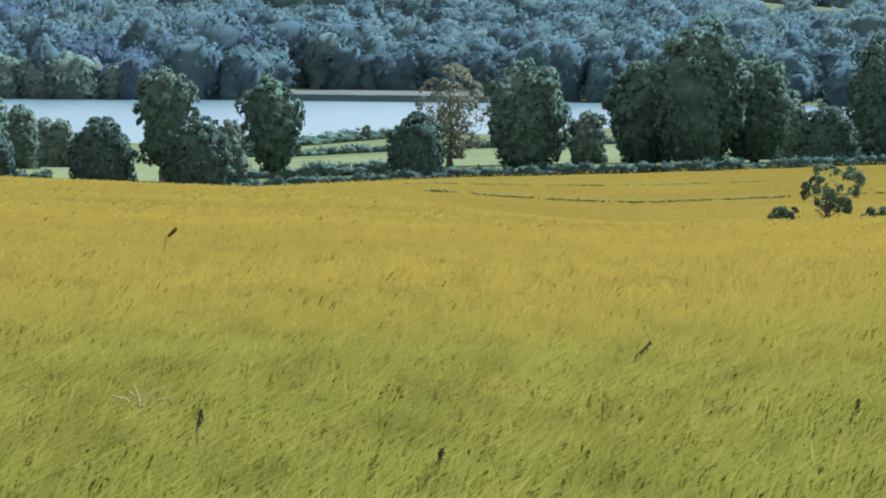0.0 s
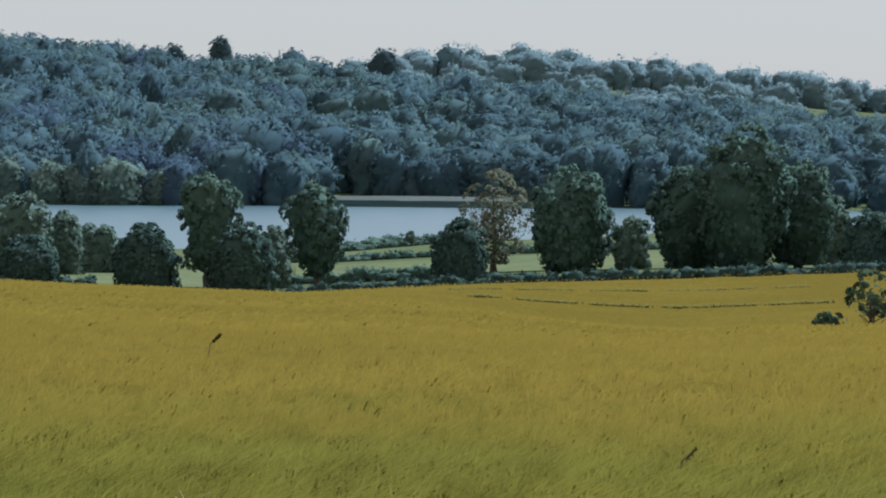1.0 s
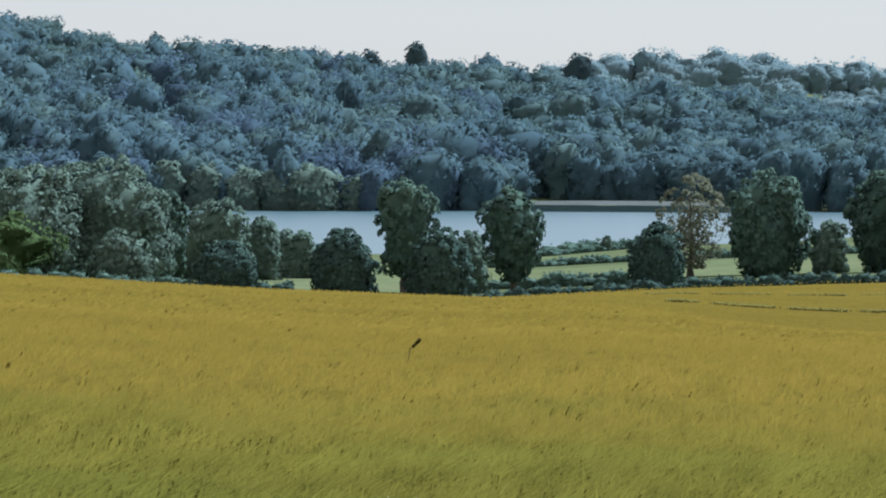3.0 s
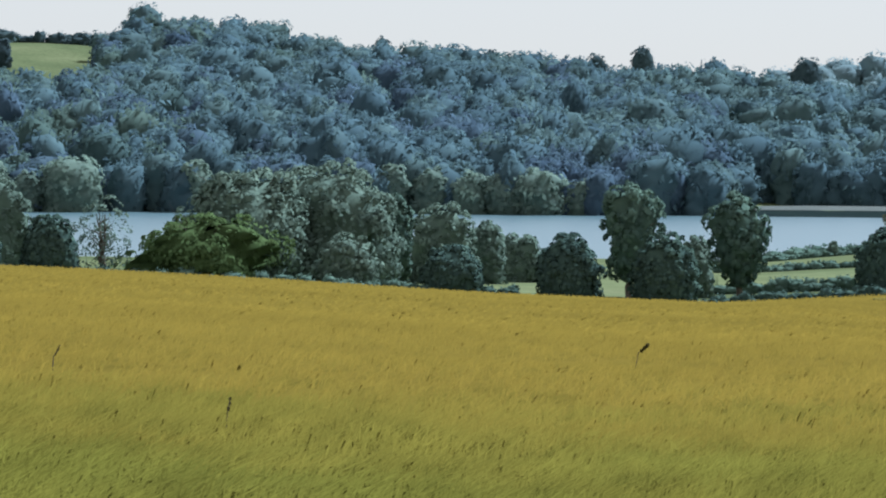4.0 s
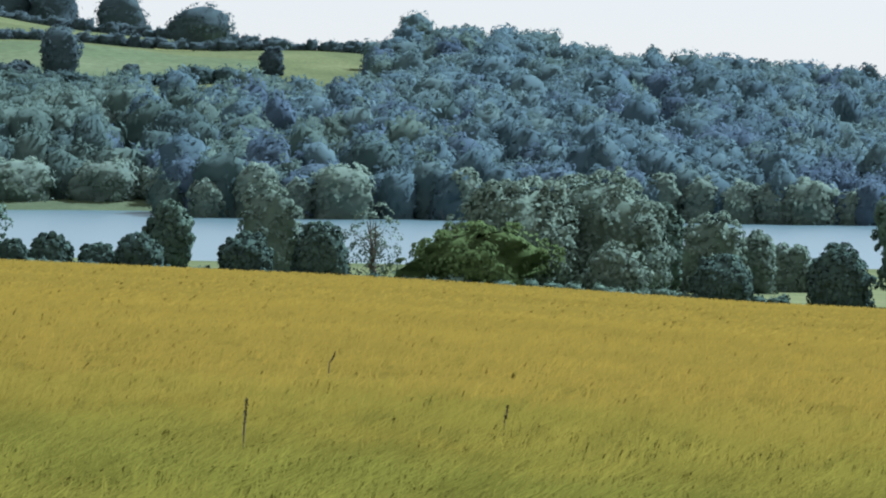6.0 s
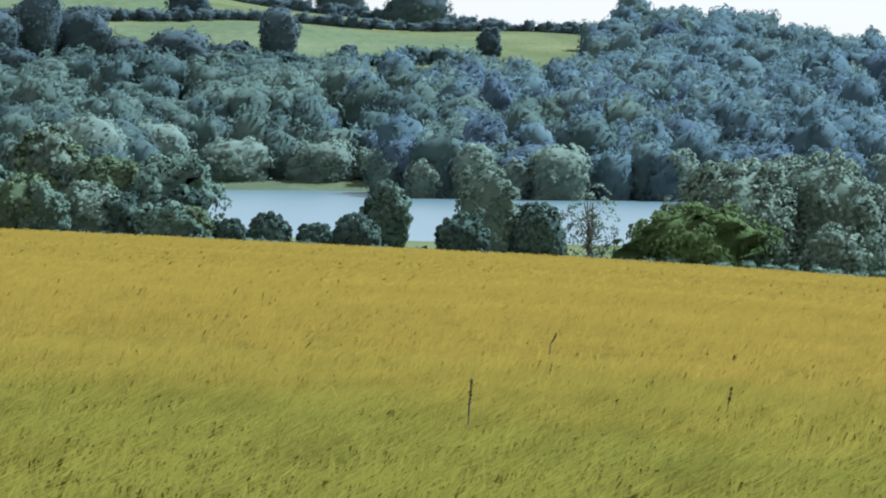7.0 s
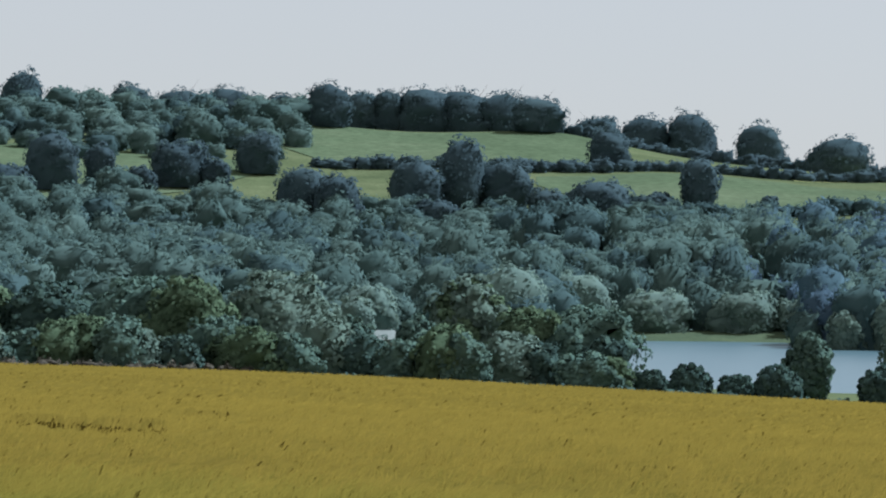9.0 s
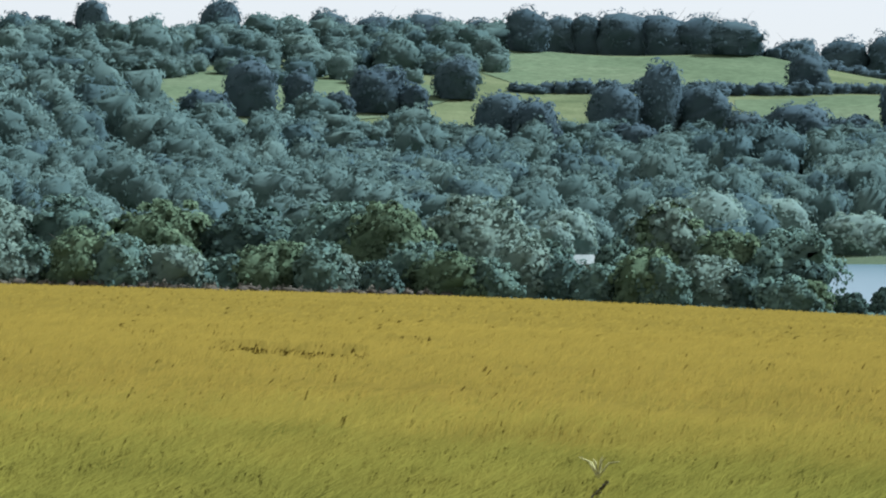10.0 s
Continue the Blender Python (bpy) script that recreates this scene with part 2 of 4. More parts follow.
def swell(az, d):
    """Wind and growth make the crop's top uneven: long low waves, small hollows, a few lodged patches."""
    x, y = at(az, d)
    z = 0.02 * np.sin(x * 0.9 + 1.3 * np.sin(y * 0.35)) * np.sin(y * 0.55 + 0.8 * np.sin(x * 0.3 + 1))
    z = z + 0.015 * np.sin(x * 0.21 + 2 * np.sin(y * 0.08)) * np.sin(y * 0.16 + 1.5)
    r = 0
    for a, length, shift in WAVES:
        r = r + np.sin((x * math.cos(a) + 0.6 * y * math.sin(a)) * 6.28 / length + shift)
    r = r / 2.65
    fade = 1 - smooth(d, 40, 90)
    z = z + fade * (0.02 * r - 0.1 * np.maximum(0, r - 0.75))
    for a0, d0, s, k in DENTS:
        ax, ay = at(a0, d0)
        z = z - k * np.exp(-((x - ax) / s) ** 2 - ((y - ay) / (s * 0.9)) ** 2)
    return z


def land(az, d):
    """Height of the ground in the world."""
    az, d = np.broadcast_arrays(np.asarray(az, float), np.asarray(d, float))
    near = crop_top(az, np.minimum(d, EDGE)) - CROP
    shore = np.interp(az, SHORE_AZ, SHORE_D)
    lake = (1 - smooth(np.abs(az - 7.5), 14.0, 16.5))
    # from the field's edge down to the water
    t = np.clip((d - EDGE) / (shore - EDGE), 0, 1)
    mid = near + (-20.6 - near) * (0.55 * t + 0.45 * t * t)
    bed = np.where(d > shore, -20.6 - lake * np.minimum((d - shore) * 0.05, 3.0), mid)
    k = np.clip((az[..., None] - np.array(FAR_AZ)[:-1]) / np.diff(FAR_AZ), 0, 1)
    w = 3 * k * k - 2 * k ** 3
    far = 0
    for j in range(len(FAR_D)):
        col = FAR_Z[0, j] + (w * np.diff(FAR_Z[:, j])).sum(-1)
        far = far + col * np.interp(d, FAR_D, np.eye(len(FAR_D))[j])
    z = np.where(d < EDGE, near, np.where(d < 860, bed, bed + (far - bed) * smooth(d, 860, 900)))
    bay = smooth(az, 15.2, 16.0) * (1 - smooth(az, 19.4, 20.2)) * smooth(d, 860, 870) * (1 - smooth(d, 975, 1070))
    z = z + (np.minimum(z, -22.0) - z) * bay
    roll = 0.9 * np.sin(az * 1.7 + d * 0.011) * smooth(d, 1000, 1300)
    return z + roll + EYE


def ground_at(az, d):
    return float(land(az, d))


def sheet(name, azs, ds, height, mat):
    """A sheet over a polar grid."""
    A, D = np.meshgrid(azs, ds, indexing="ij")
    x, y = at(A, D)
    v = np.stack([x, y, height(A, D)], -1).reshape(-1, 3)
    na, nd = len(azs), len(ds)
    i = (np.arange(na - 1)[:, None] * nd + np.arange(nd - 1)).ravel()
    return mesh_of(name, v, np.stack([i, i + 1, i + nd + 1, i + nd], -1), (mat,), smooth_it=True)


def mesh_of(name, verts, faces, mats, slots=None, smooth_it=True, facing=None):
    """A mesh from numpy arrays; faces all have the same number of corners."""
    me = bpy.data.meshes.new(name)
    n, k = faces.shape
    me.vertices.add(len(verts))
    me.vertices.foreach_set("co", np.ascontiguousarray(verts, np.float32).ravel())
    me.loops.add(n * k)
    me.loops.foreach_set("vertex_index", np.ascontiguousarray(faces, np.int32).ravel())
    me.polygons.add(n)
    me.polygons.foreach_set("loop_start", np.arange(0, n * k, k, dtype=np.int32))
    me.polygons.foreach_set("use_smooth", np.full(n, smooth_it))
    for m in mats:
        me.materials.append(m)
    if slots is not None:
        me.polygons.foreach_set("material_index", np.ascontiguousarray(slots, np.int32))
    me.update(calc_edges=True)
    me.validate()
    if facing is not None:
        me.normals_split_custom_set_from_vertices(np.ascontiguousarray(facing, np.float32))
    return me


AZS = np.concatenate([np.arange(-180, -14, 6.0), np.arange(-12, 40, 0.5), np.arange(42, 181, 6.0)])
DS = np.concatenate([[0.0, 3, 6], np.arange(10, 60, 5.0), np.arange(60, 300, 10.0), [299.0, 303], np.arange(312, 560, 12.0), np.arange(560, 960, 10.0), np.arange(960, 1900, 20.0), np.arange(1950, 4700, 150.0)])
ground = tagged(new("ground", sheet("ground", AZS, DS, land, MEADOW)), "rough green pasture rolling down to a lake and up wooded hills", "ground", kind="structure")

WA = np.arange(-8, 30, 1.0)
water = tagged(new("water", sheet("water", WA, np.arange(540, 1001, 20.0), lambda a, d: np.full(a.shape, WATER), LAKE)),
               "calm pale reservoir water reflecting a bright hazy sky", "water", kind="structure")


def patch(name, label, azs, near, far, mat, lift=0.25, slope=None):
    """A piece of ground draped over the land between two distances; slope: its heights over the eye's level at the near and far side."""
    S = np.linspace(0, 1, 12)
    aa = np.arange(azs[0], azs[1] + 0.01, 0.2)
    n, f = np.interp(aa, np.linspace(*azs, len(near)), near), np.interp(aa, np.linspace(*azs, len(far)), far)
    D = n[:, None] + (f - n)[:, None] * S
    A = np.repeat(aa[:, None], 12, 1)
    x, y = at(A, D)
    z = land(A, D) + lift
    if slope:
        z = np.maximum(z, EYE + slope[0] + (slope[1] - slope[0]) * S)
    v = np.stack([x, y, z], -1).reshape(-1, 3)
    i = (np.arange(len(aa) - 1)[:, None] * 12 + np.arange(11)).ravel()
    return tagged(new(name, mesh_of(name, v, np.stack([i, i + 1, i + 13, i + 12], -1), (mat,), smooth_it=True)), label, "field", kind="structure")


patch("field_1", "green pasture on the hillside below a skyline wood", (18.6, 24.6), (1475, 1468, 1462, 1460, 1540), (1595, 1603, 1608, 1612, 1560), PASTURE_GRASS)
patch("field_2", "bright green sloping pasture with a lone dark tree", (14.2, 20.1), (1300, 1290, 1290, 1420), (1390, 1450, 1470, 1440), PASTURE_GRASS)
patch("field_3", "small green clearing among hedgerow trees", (20.7, 23.1), (1290, 1228, 1225, 1280), (1291, 1310, 1315, 1281), PASTURE_GRASS)
patch("field_4", "green pasture strip behind dark rounded trees", (24.0, 29.3), (1440, 1340, 1300, 1290, 1300), (1441, 1462, 1470, 1478, 1420), PASTURE_GRASS)
patch("field_5", "pale hay meadow near the hilltop", (13.2, 16.0), (1480, 1470), (1530, 1540), HAY)
patch("field_6", "pale pasture on a distant wooded slope", (-6.9, -4.9), (1700, 1700), (1850, 1850), HAY)
patch("meadow_1", "bright mown meadow strip between hedges", (-3.2, 3.0), (345, 352, 352, 350), (430, 430, 420, 415), MOWN, 0.1)
patch("meadow_2", "bright mown meadow beside the rounded bushes", (4.2, 7.4), (312, 312), (440, 440), MOWN, 0.1)
patch("shore", "pale dry gravel beach along the far shore of the lake", (-0.6, 2.65), (944, 947, 947, 944), (946, 961, 961, 946), BEACH, 0.1, (-20.1, -19.2))
patch("shore_1", "dark strip at the water's edge below the beach", (-1.2, 2.9), (902, 902, 902, 902), (938, 946, 946, 938), SHORE_DARK, 0.05, (-20.95, -20.15))
# shade under the far trees, laid down as a dark strip of ground
patch("shore_2", "dark strip of painted tree shade along the far shore", (2.7, 15.4), (898, 898), (912, 912), SHORE_DARK, 0.3)
patch("shore_3", "green reed bank sloping to the water below the willows", (15.5, 19.6), (968, 972, 966, 962), (990, 1000, 1000, 1000), REEDS, 0.1, (-20.9, -18.4))


# ---------------------------------------------------------------- leaves and wood
def unit(n):
    v = rng.normal(size=(n, 3))
    return v / np.linalg.norm(v, axis=1)[:, None]


def leaf_quads(p, normal, size, length=1.5):
    """Pointed leaves or sprays of leaves (rhombs) at the places p: corners and triangles."""
    n = len(p)
    u = np.cross(normal, unit(n))
    u /= np.linalg.norm(u, axis=1)[:, None] + 1e-9
    v = np.cross(normal, u)
    s = size[:, None]
    bend = normal * s * rng.uniform(-0.35, 0.35, (n, 1))
    q = np.stack([p - u * s * length / 2, p + v * s / 2 + bend, p + u * s * length / 2, p - v * s / 2 + bend], 1)
    o = (np.arange(n) * 4)[:, None]
    return q.reshape(-1, 3), np.concatenate([o + (0, 2, 1), o + (0, 3, 2)], 1).reshape(-1, 3)


def profile(t, foot, belly, point):
    """Half-width of a crown at the height t (0 to 1)."""
    t = np.asarray(t, float)
    return np.where(t < belly, foot + (1 - foot) * np.sin(np.clip(t / belly, 0, 1) * np.pi / 2), (1 - np.clip((t - belly) / (1 - belly), 0, 1) ** point) ** 0.5)


def tuft_crown(w, h, tufts, leaves, size, foot=0.85, belly=0.42, tuft=(0.1, 0.17), point=2.2, ragged=0.12, core=0.78, loose=0.25, seat=0.86, corners=4, droop=0.0, whole=0.3, fill=0.4, tilt=0.5, inside=(9, 14)):
    """An uneven crown that stands on z = 0: tufts of leaf sprays that stand out of a dome, with dark hollows between them.
    foot: width at the ground, belly: height of the widest part, point: how blunt the top is, core: size of the closed inside (0: none)."""
    ph = rng.uniform(0, 6.28, 4)

    def dome(t, a, k):
        R = profile(t, foot, belly, point) * w / 2 * k * (1 + 0.6 * ragged * np.sin(2 * a + ph[0]) + ragged * np.sin(3 * a + 5 * t + ph[1]) + 0.5 * ragged * np.sin(5 * a + 9 * t + ph[3]))
        rise = 1 + 0.5 * ragged * np.sin(a + ph[2]) * np.clip(R * 2 / w, 0, 1)
        return np.stack([np.cos(a) * R, np.sin(a) * R, t * h * (0.5 + 0.5 * k) * rise], -1)
    k = np.arange(tufts)
    tl = ((k + rng.random(tufts)) / tufts) ** 0.85
    r = rng.uniform(*tuft, tufts) * min(w, 1.35 * h) * rng.choice((0.75, 1.0, 1.3), tufts)
    c = dome(tl, k * 2.4 + rng.normal(0, 0.35, tufts), seat) + rng.normal(0, 0.02, (tufts, 3)) * w
    c[:, 2] = np.clip(c[:, 2], 0.4 * r, h - 0.8 * r)
    mid = np.array((0, 0, h * belly * 0.7))
    axis = (c - mid) / (w / 2, w / 2, h / 2)
    axis /= np.linalg.norm(axis, axis=1)[:, None] + 1e-6
    i = rng.choice(tufts, leaves, p=r ** 2 / (r ** 2).sum())
    d = unit(leaves) + axis[i] * 0.8 + np.array((0, 0, 0.3))
    d /= np.linalg.norm(d, axis=1)[:, None] + 1e-6
    p = c[i] + d * (r[i] * rng.uniform(0.72, 1.03, leaves))[:, None] * rng.uniform(0.8, 1.2, (tufts, 3))[i]
    p[:, 2] -= droop * r[i] * rng.random(leaves)
    # and sprays that close the dome between them
    m = int(leaves * fill)
    tf, af = rng.random(m) ** 0.9, rng.uniform(0, 6.28, m)
    p[:m] = dome(tf, af, 1) * (1, 1, 0.95) * rng.uniform(core + 0.02 if core > 0 else 0.5, 0.97, (m, 1))
    d[:m] = (p[:m] - mid) / (w / 2, w / 2, h / 2)
    d[:m] /= np.linalg.norm(d[:m], axis=1)[:, None] + 1e-6
    p[:, 2] = np.maximum(p[:, 2], 0.03 * h * rng.random(leaves))
    q, f = leaf_quads(p, d + unit(leaves) * tilt, size * rng.uniform(0.55, 1.35, leaves))
    soft = (1.1 - whole) * d + whole * axis[i] * (np.arange(leaves) >= m)[:, None] + loose * unit(leaves)
    soft /= np.linalg.norm(soft, axis=1)[:, None]
    if corners == 3:
        q = q.reshape(-1, 4, 3)[:, :3].reshape(-1, 3)
        f = np.arange(3 * leaves).reshape(-1, 3)[:, (0, 2, 1)]
    soft = np.repeat(soft, corners, 0)
    if core <= 0:
        return q, f, soft
    # the inside: a closed body of foliage that bulges with the tufts
    rings, sides = inside
    T, ang = np.meshgrid(np.linspace(0, 1, rings) ** 0.75, np.arange(sides) * 6.2832 / sides, indexing="ij")
    ang = ang + (np.arange(rings) % 2)[:, None] * 3.1416 / sides
    ray = dome(T, ang, core) - mid
    far = np.linalg.norm(ray, axis=-1)
    ray /= far[..., None] + 1e-9
    o = c - mid
    along = ray @ o.T
    gap = (o ** 2).sum(1) - along ** 2
    hit = np.where(gap < r ** 2, along + np.sqrt(np.maximum(0, r ** 2 - gap)), 0).max(-1)
    V = (mid + ray * np.maximum(hit * 0.88, far)[..., None]).reshape(-1, 3)
    V[:, 2] = np.clip(V[:, 2], 0, h)
    i, j = np.meshgrid(np.arange(rings - 1), np.arange(sides), indexing="ij")
    j2 = (j + 1) % sides
    q0, q1, q2, q3 = i * sides + j, i * sides + j2, (i + 1) * sides + j2, (i + 1) * sides + j
    Fc = np.concatenate([np.stack([q0, q1, q2], -1).reshape(-1, 3), np.stack([q0, q2, q3], -1).reshape(-1, 3)])
    fn = np.cross(V[Fc[:, 1]] - V[Fc[:, 0]], V[Fc[:, 2]] - V[Fc[:, 0]])
    N = np.zeros_like(V)
    for k in range(3):
        np.add.at(N, Fc[:, k], fn)
    N[-sides:] = (0, 0, 1)
    N /= np.linalg.norm(N, axis=1)[:, None] + 1e-9
    return np.concatenate([V, q]), np.concatenate([Fc, f + len(V)]), np.concatenate([N, soft])


def crown_mesh(name, w, h, mat, leaves, size, tufts, lift, **more):
    v, f, nrm = tuft_crown(w, h - lift, tufts, leaves, size, **more)
    v[:, 2] += lift
    return mesh_of(name, v, f, (mat,), facing=nrm)


def tube(points, radii, sides=7):
    pts = np.array(points, float)
    v, f = [], []
    for i, (p, r) in enumerate(zip(pts, radii)):
        a = np.linspace(0, 2 * np.pi, sides, endpoint=False) + i * 0.3
        t = pts[min(i + 1, len(pts) - 1)] - pts[max(i - 1, 0)]
        t /= np.linalg.norm(t) + 1e-9
        u = np.cross(t, (0.3, 1, 0.1))
        u /= np.linalg.norm(u)
        w = np.cross(t, u)
        v.append(p + r * (np.cos(a)[:, None] * u + np.sin(a)[:, None] * w))
        if i:
            b = (i - 1) * sides
            for j in range(sides):
                f.append((b + j, b + (j + 1) % sides, b + sides + (j + 1) % sides, b + sides + j))
    return np.concatenate(v), np.array(f)


def trunk_mesh(name, h, girth, limbs, reach, mat, stems=1):
    """A tapered trunk, or several stems, with limbs that fork upwards and outwards."""
    V, Fs, base = [], [], 0

    def add(pts, rad):
        nonlocal base
        v, f = tube(pts, rad)
        V.append(v), Fs.append(f + base)
        base += len(v)
    for s in range(stems):
        a0 = rng.uniform(0, 6.28)
        lean = np.array((math.cos(a0), math.sin(a0), 0)) * (0.25 * reach if stems > 1 else 0.06 * h)
        spine = [np.array((0, 0, -0.3)) + lean * 0.1 + (lean * u * u + np.array((0, 0, h * 0.82 * u))) + (rng.normal(0, 0.02 * h, 3) if u > 0.1 else 0) for u in np.linspace(0, 1, 7)]
        add(spine, girth * (1 - 0.85 * np.linspace(0, 1, 7)) * (1 + 0.5 * (np.linspace(0, 1, 7) < 0.05)))
        for k in range(limbs):
            u = rng.uniform(0.25, 0.85)
            p0 = np.array([np.interp(u, np.linspace(0, 1, 7), [q[i] for q in spine]) for i in range(3)])
            a, up = rng.uniform(0, 6.28), rng.uniform(0.2, 0.9)
            way = np.array((math.cos(a), math.sin(a), up)) * reach * rng.uniform(0.5, 0.9)
            pts = [p0 + way * t + np.array((0, 0, 0.12 * reach * t * t)) + (rng.normal(0, 0.03 * reach, 3) if t else 0) for t in (0, 0.35, 0.7, 1)]
            add(pts, girth * (1 - 0.7 * u) * np.array((0.5, 0.36, 0.22, 0.06)))
    return mesh_of(name, np.concatenate(V), np.concatenate(Fs), (mat,), smooth_it=True)


def plant(kind, az, d, label, category, group, crown, wood, sink=0.1):
    x, y = at(az, d)
    e = new(kind)
    e.empty_display_size = 0.5
    e.location = (x, y, ground_at(az, d) - sink)
    tagged(e, label, category, group)
    if wood:
        t = new("trunk", wood)
        t.parent = e
    c = new("crown", crown)
    c.parent = e
    return e


def hedge(label, line, wide, tall, mat, size=0.2, per=70, category="hedge", group="hedges"):
    """A hedge of merged shrubs along a line of (az, d), no two metres alike."""
    L = np.array(line, float)
    px, py = at(L[:, 0], L[:, 1])
    run = np.concatenate([[0], np.cumsum(np.hypot(np.diff(px), np.diff(py)))])
    n = int(run[-1] / (wide * 0.34)) + 2
    s = np.linspace(0, run[-1], n)
    x, y = np.interp(s, run, px) + rng.normal(0, wide * 0.2, n), np.interp(s, run, py) + rng.normal(0, wide * 0.2, n)
    az, d = np.degrees(np.arctan2(-x, y)), np.hypot(x, y)
    z = land(az, d)
    e = tagged(new("hedge"), label, category, group)
    e.location = (px[0], py[0], z[0])
    kinds = []
    for _ in range(7):
        v, f, nrm = tuft_crown(wide, tall, 9, per, size, foot=0.95, tuft=(0.15, 0.25), ragged=0.22, corners=3, inside=(6, 9))
        kinds.append(mesh_of("shrub", v, f, (mat,), facing=nrm))
    for i in range(n):
        s = new("shrub", kinds[i % 7])
        s.parent = e
        s.location = (x[i] - px[0], y[i] - py[0], z[i] - z[0] - 0.05)
        s.rotation_euler = (0, 0, rng.uniform(0, 6.28))
        g = rng.uniform(0.75, 1.3)
        s.scale = (g, g, rng.uniform(0.6, 1.3))
    return e


def tree(kind, row, label, mat, group="", leaves=0, size=0.3, tufts=40, bare=0.12, girth=None, category="tree", limbs=6, stems=1, bark=None, **more):
    az, d, w, top = row
    h = top - ground_at(az, d) + 0.1
    label = label.replace("SHAPE", "broad" if w > 1.15 * h else "slender" if w < 0.62 * h else "rounded")
    n = leaves or int(min(9000, 48 * w * h + 900))
    lift = bare * h
    crown = crown_mesh("crown", w, h, mat, n, size, tufts, lift, **more)
    wood = trunk_mesh("trunk", h, girth or max(0.1, 0.035 * h), limbs, w * 0.42, bark or BARK, stems)
    return plant(kind, az, d, label, category, group, crown, wood)


DOME = [
    (5.34, 306, 5.6, -6.8),
    (3.82, 306, 5.9, -6.7),
    (0.43, 316, 5.1, -6.5),
    (-5.96, 318, 5.3, -5.5),
    (7.14, 306, 5.2, -8.0),
    (13.4, 306, 4.7, -5.6),
    (14.6, 306, 4.6, -6.6),
    (16.24, 306, 4.0, -6.8),
    (16.87, 310, 3.5, -7.8),
    (17.6, 308, 3.6, -6.9),
    (18.21, 310, 3.2, -7.5),
]
WIDE = [
    (10.35, 318, 13.0, -2.0),
    (9.17, 324, 13.7, -1.2),
]
AIRY = [
    (4.34, 322, 5.8, -2.3),
    (2.66, 322, 5.4, -3.5),
]
TREES = [
    (-1.27, 332, 7.4, -1.9),
    (-3.11, 336, 6.5, -1.9),
    (-3.94, 330, 8.7, 1.9),
    (-4.83, 338, 6.7, -1.1),
    (-6.8, 332, 6.7, 1.1),
    (8.04, 330, 3.1, -4.0),
    (15.76, 316, 3.7, -4.0),
]
SHRUBS = [
    (1.21, 585, 1.6, -15.6),
    (3.35, 332, 3.4, -7.6),
    (-2.24, 350, 3.3, -6.9),
    (-5.35, 352, 4.4, -4.6),
    (6.63, 365, 3.5, -7.6),
    (6.09, 360, 4.8, -8.4),
    (11.07, 310, 11.4, -5.7),
    (7.34, 345, 6.1, -5.3),
    (6.6, 350, 3.6, -7.0),
    (14.22, 330, 6.1, -2.6),
    (8.75, 309, 5.2, -7.2),
]
THICKET = [
    (21.85, 314, 4.2, -3.3),
    (21.07, 330, 7.1, 0.3),
    (20.16, 316, 6.1, -2.4),
    (19.33, 318, 8.6, -2.3),
    (18.94, 310, 3.9, -4.7),
    (21.01, 330, 6.6, -0.1),
    (22.95, 318, 4.2, -3.4),
    (23.99, 330, 9.9, 0.3),
    (25.4, 318, 7.6, -0.3),
    (26.34, 328, 9.1, -0.3),
    (27.64, 318, 8.1, -0.8),
    (29.04, 316, 9.0, -0.3),
    (30.33, 318, 8.3, 0.1),
    (31.59, 316, 8.8, -0.0),
    (32.89, 318, 8.8, 0.1),
    (21.6, 310, 4.6, -4.6),
    (24.75, 311, 5.7, -3.6),
    (27.04, 310, 5.7, -3.6),
    (29.76, 310, 6.7, -4.0),
    (31.5, 310, 6.7, -3.8),
]
ASH = [
    (-0.1, 350, 5.8, -2.7),
]
SPARSE = [
    (12.58, 312, 4.7, -4.2),
]
WILLOWS = [
    (18.14, 1000, 24, -5.2),
    (16.78, 1000, 20.8, -5.4),
    (15.91, 1000, 14.2, -7.6),
    (15.17, 900, 8.3, -9),
    (13.76, 900, 7.1, -8.6),
    (13.11, 903, 18.1, -5),
    (14.45, 905, 14.6, -5),
    (22.6, 880, 14.9, -3.4),
    (20.4, 895, 20.7, 1.7),
    (19.5, 1000, 23.8, -0.9),
    (13.11, 905, 15.3, -5.8),
    (11.17, 905, 9.7, -5.3),
    (8.05, 905, 8.4, -6.1),
    (7.47, 905, 9.7, -7.1),
    (6.86, 905, 12.5, -8.5),
    (6.33, 905, 12.5, -9.1),
    (5.69, 905, 10.4, -9.8),
    (5.86, 905, 16.7, -7.4),
    (5.12, 905, 9.7, -10.1),
    (22.82, 860, 10.6, -6.7),
]
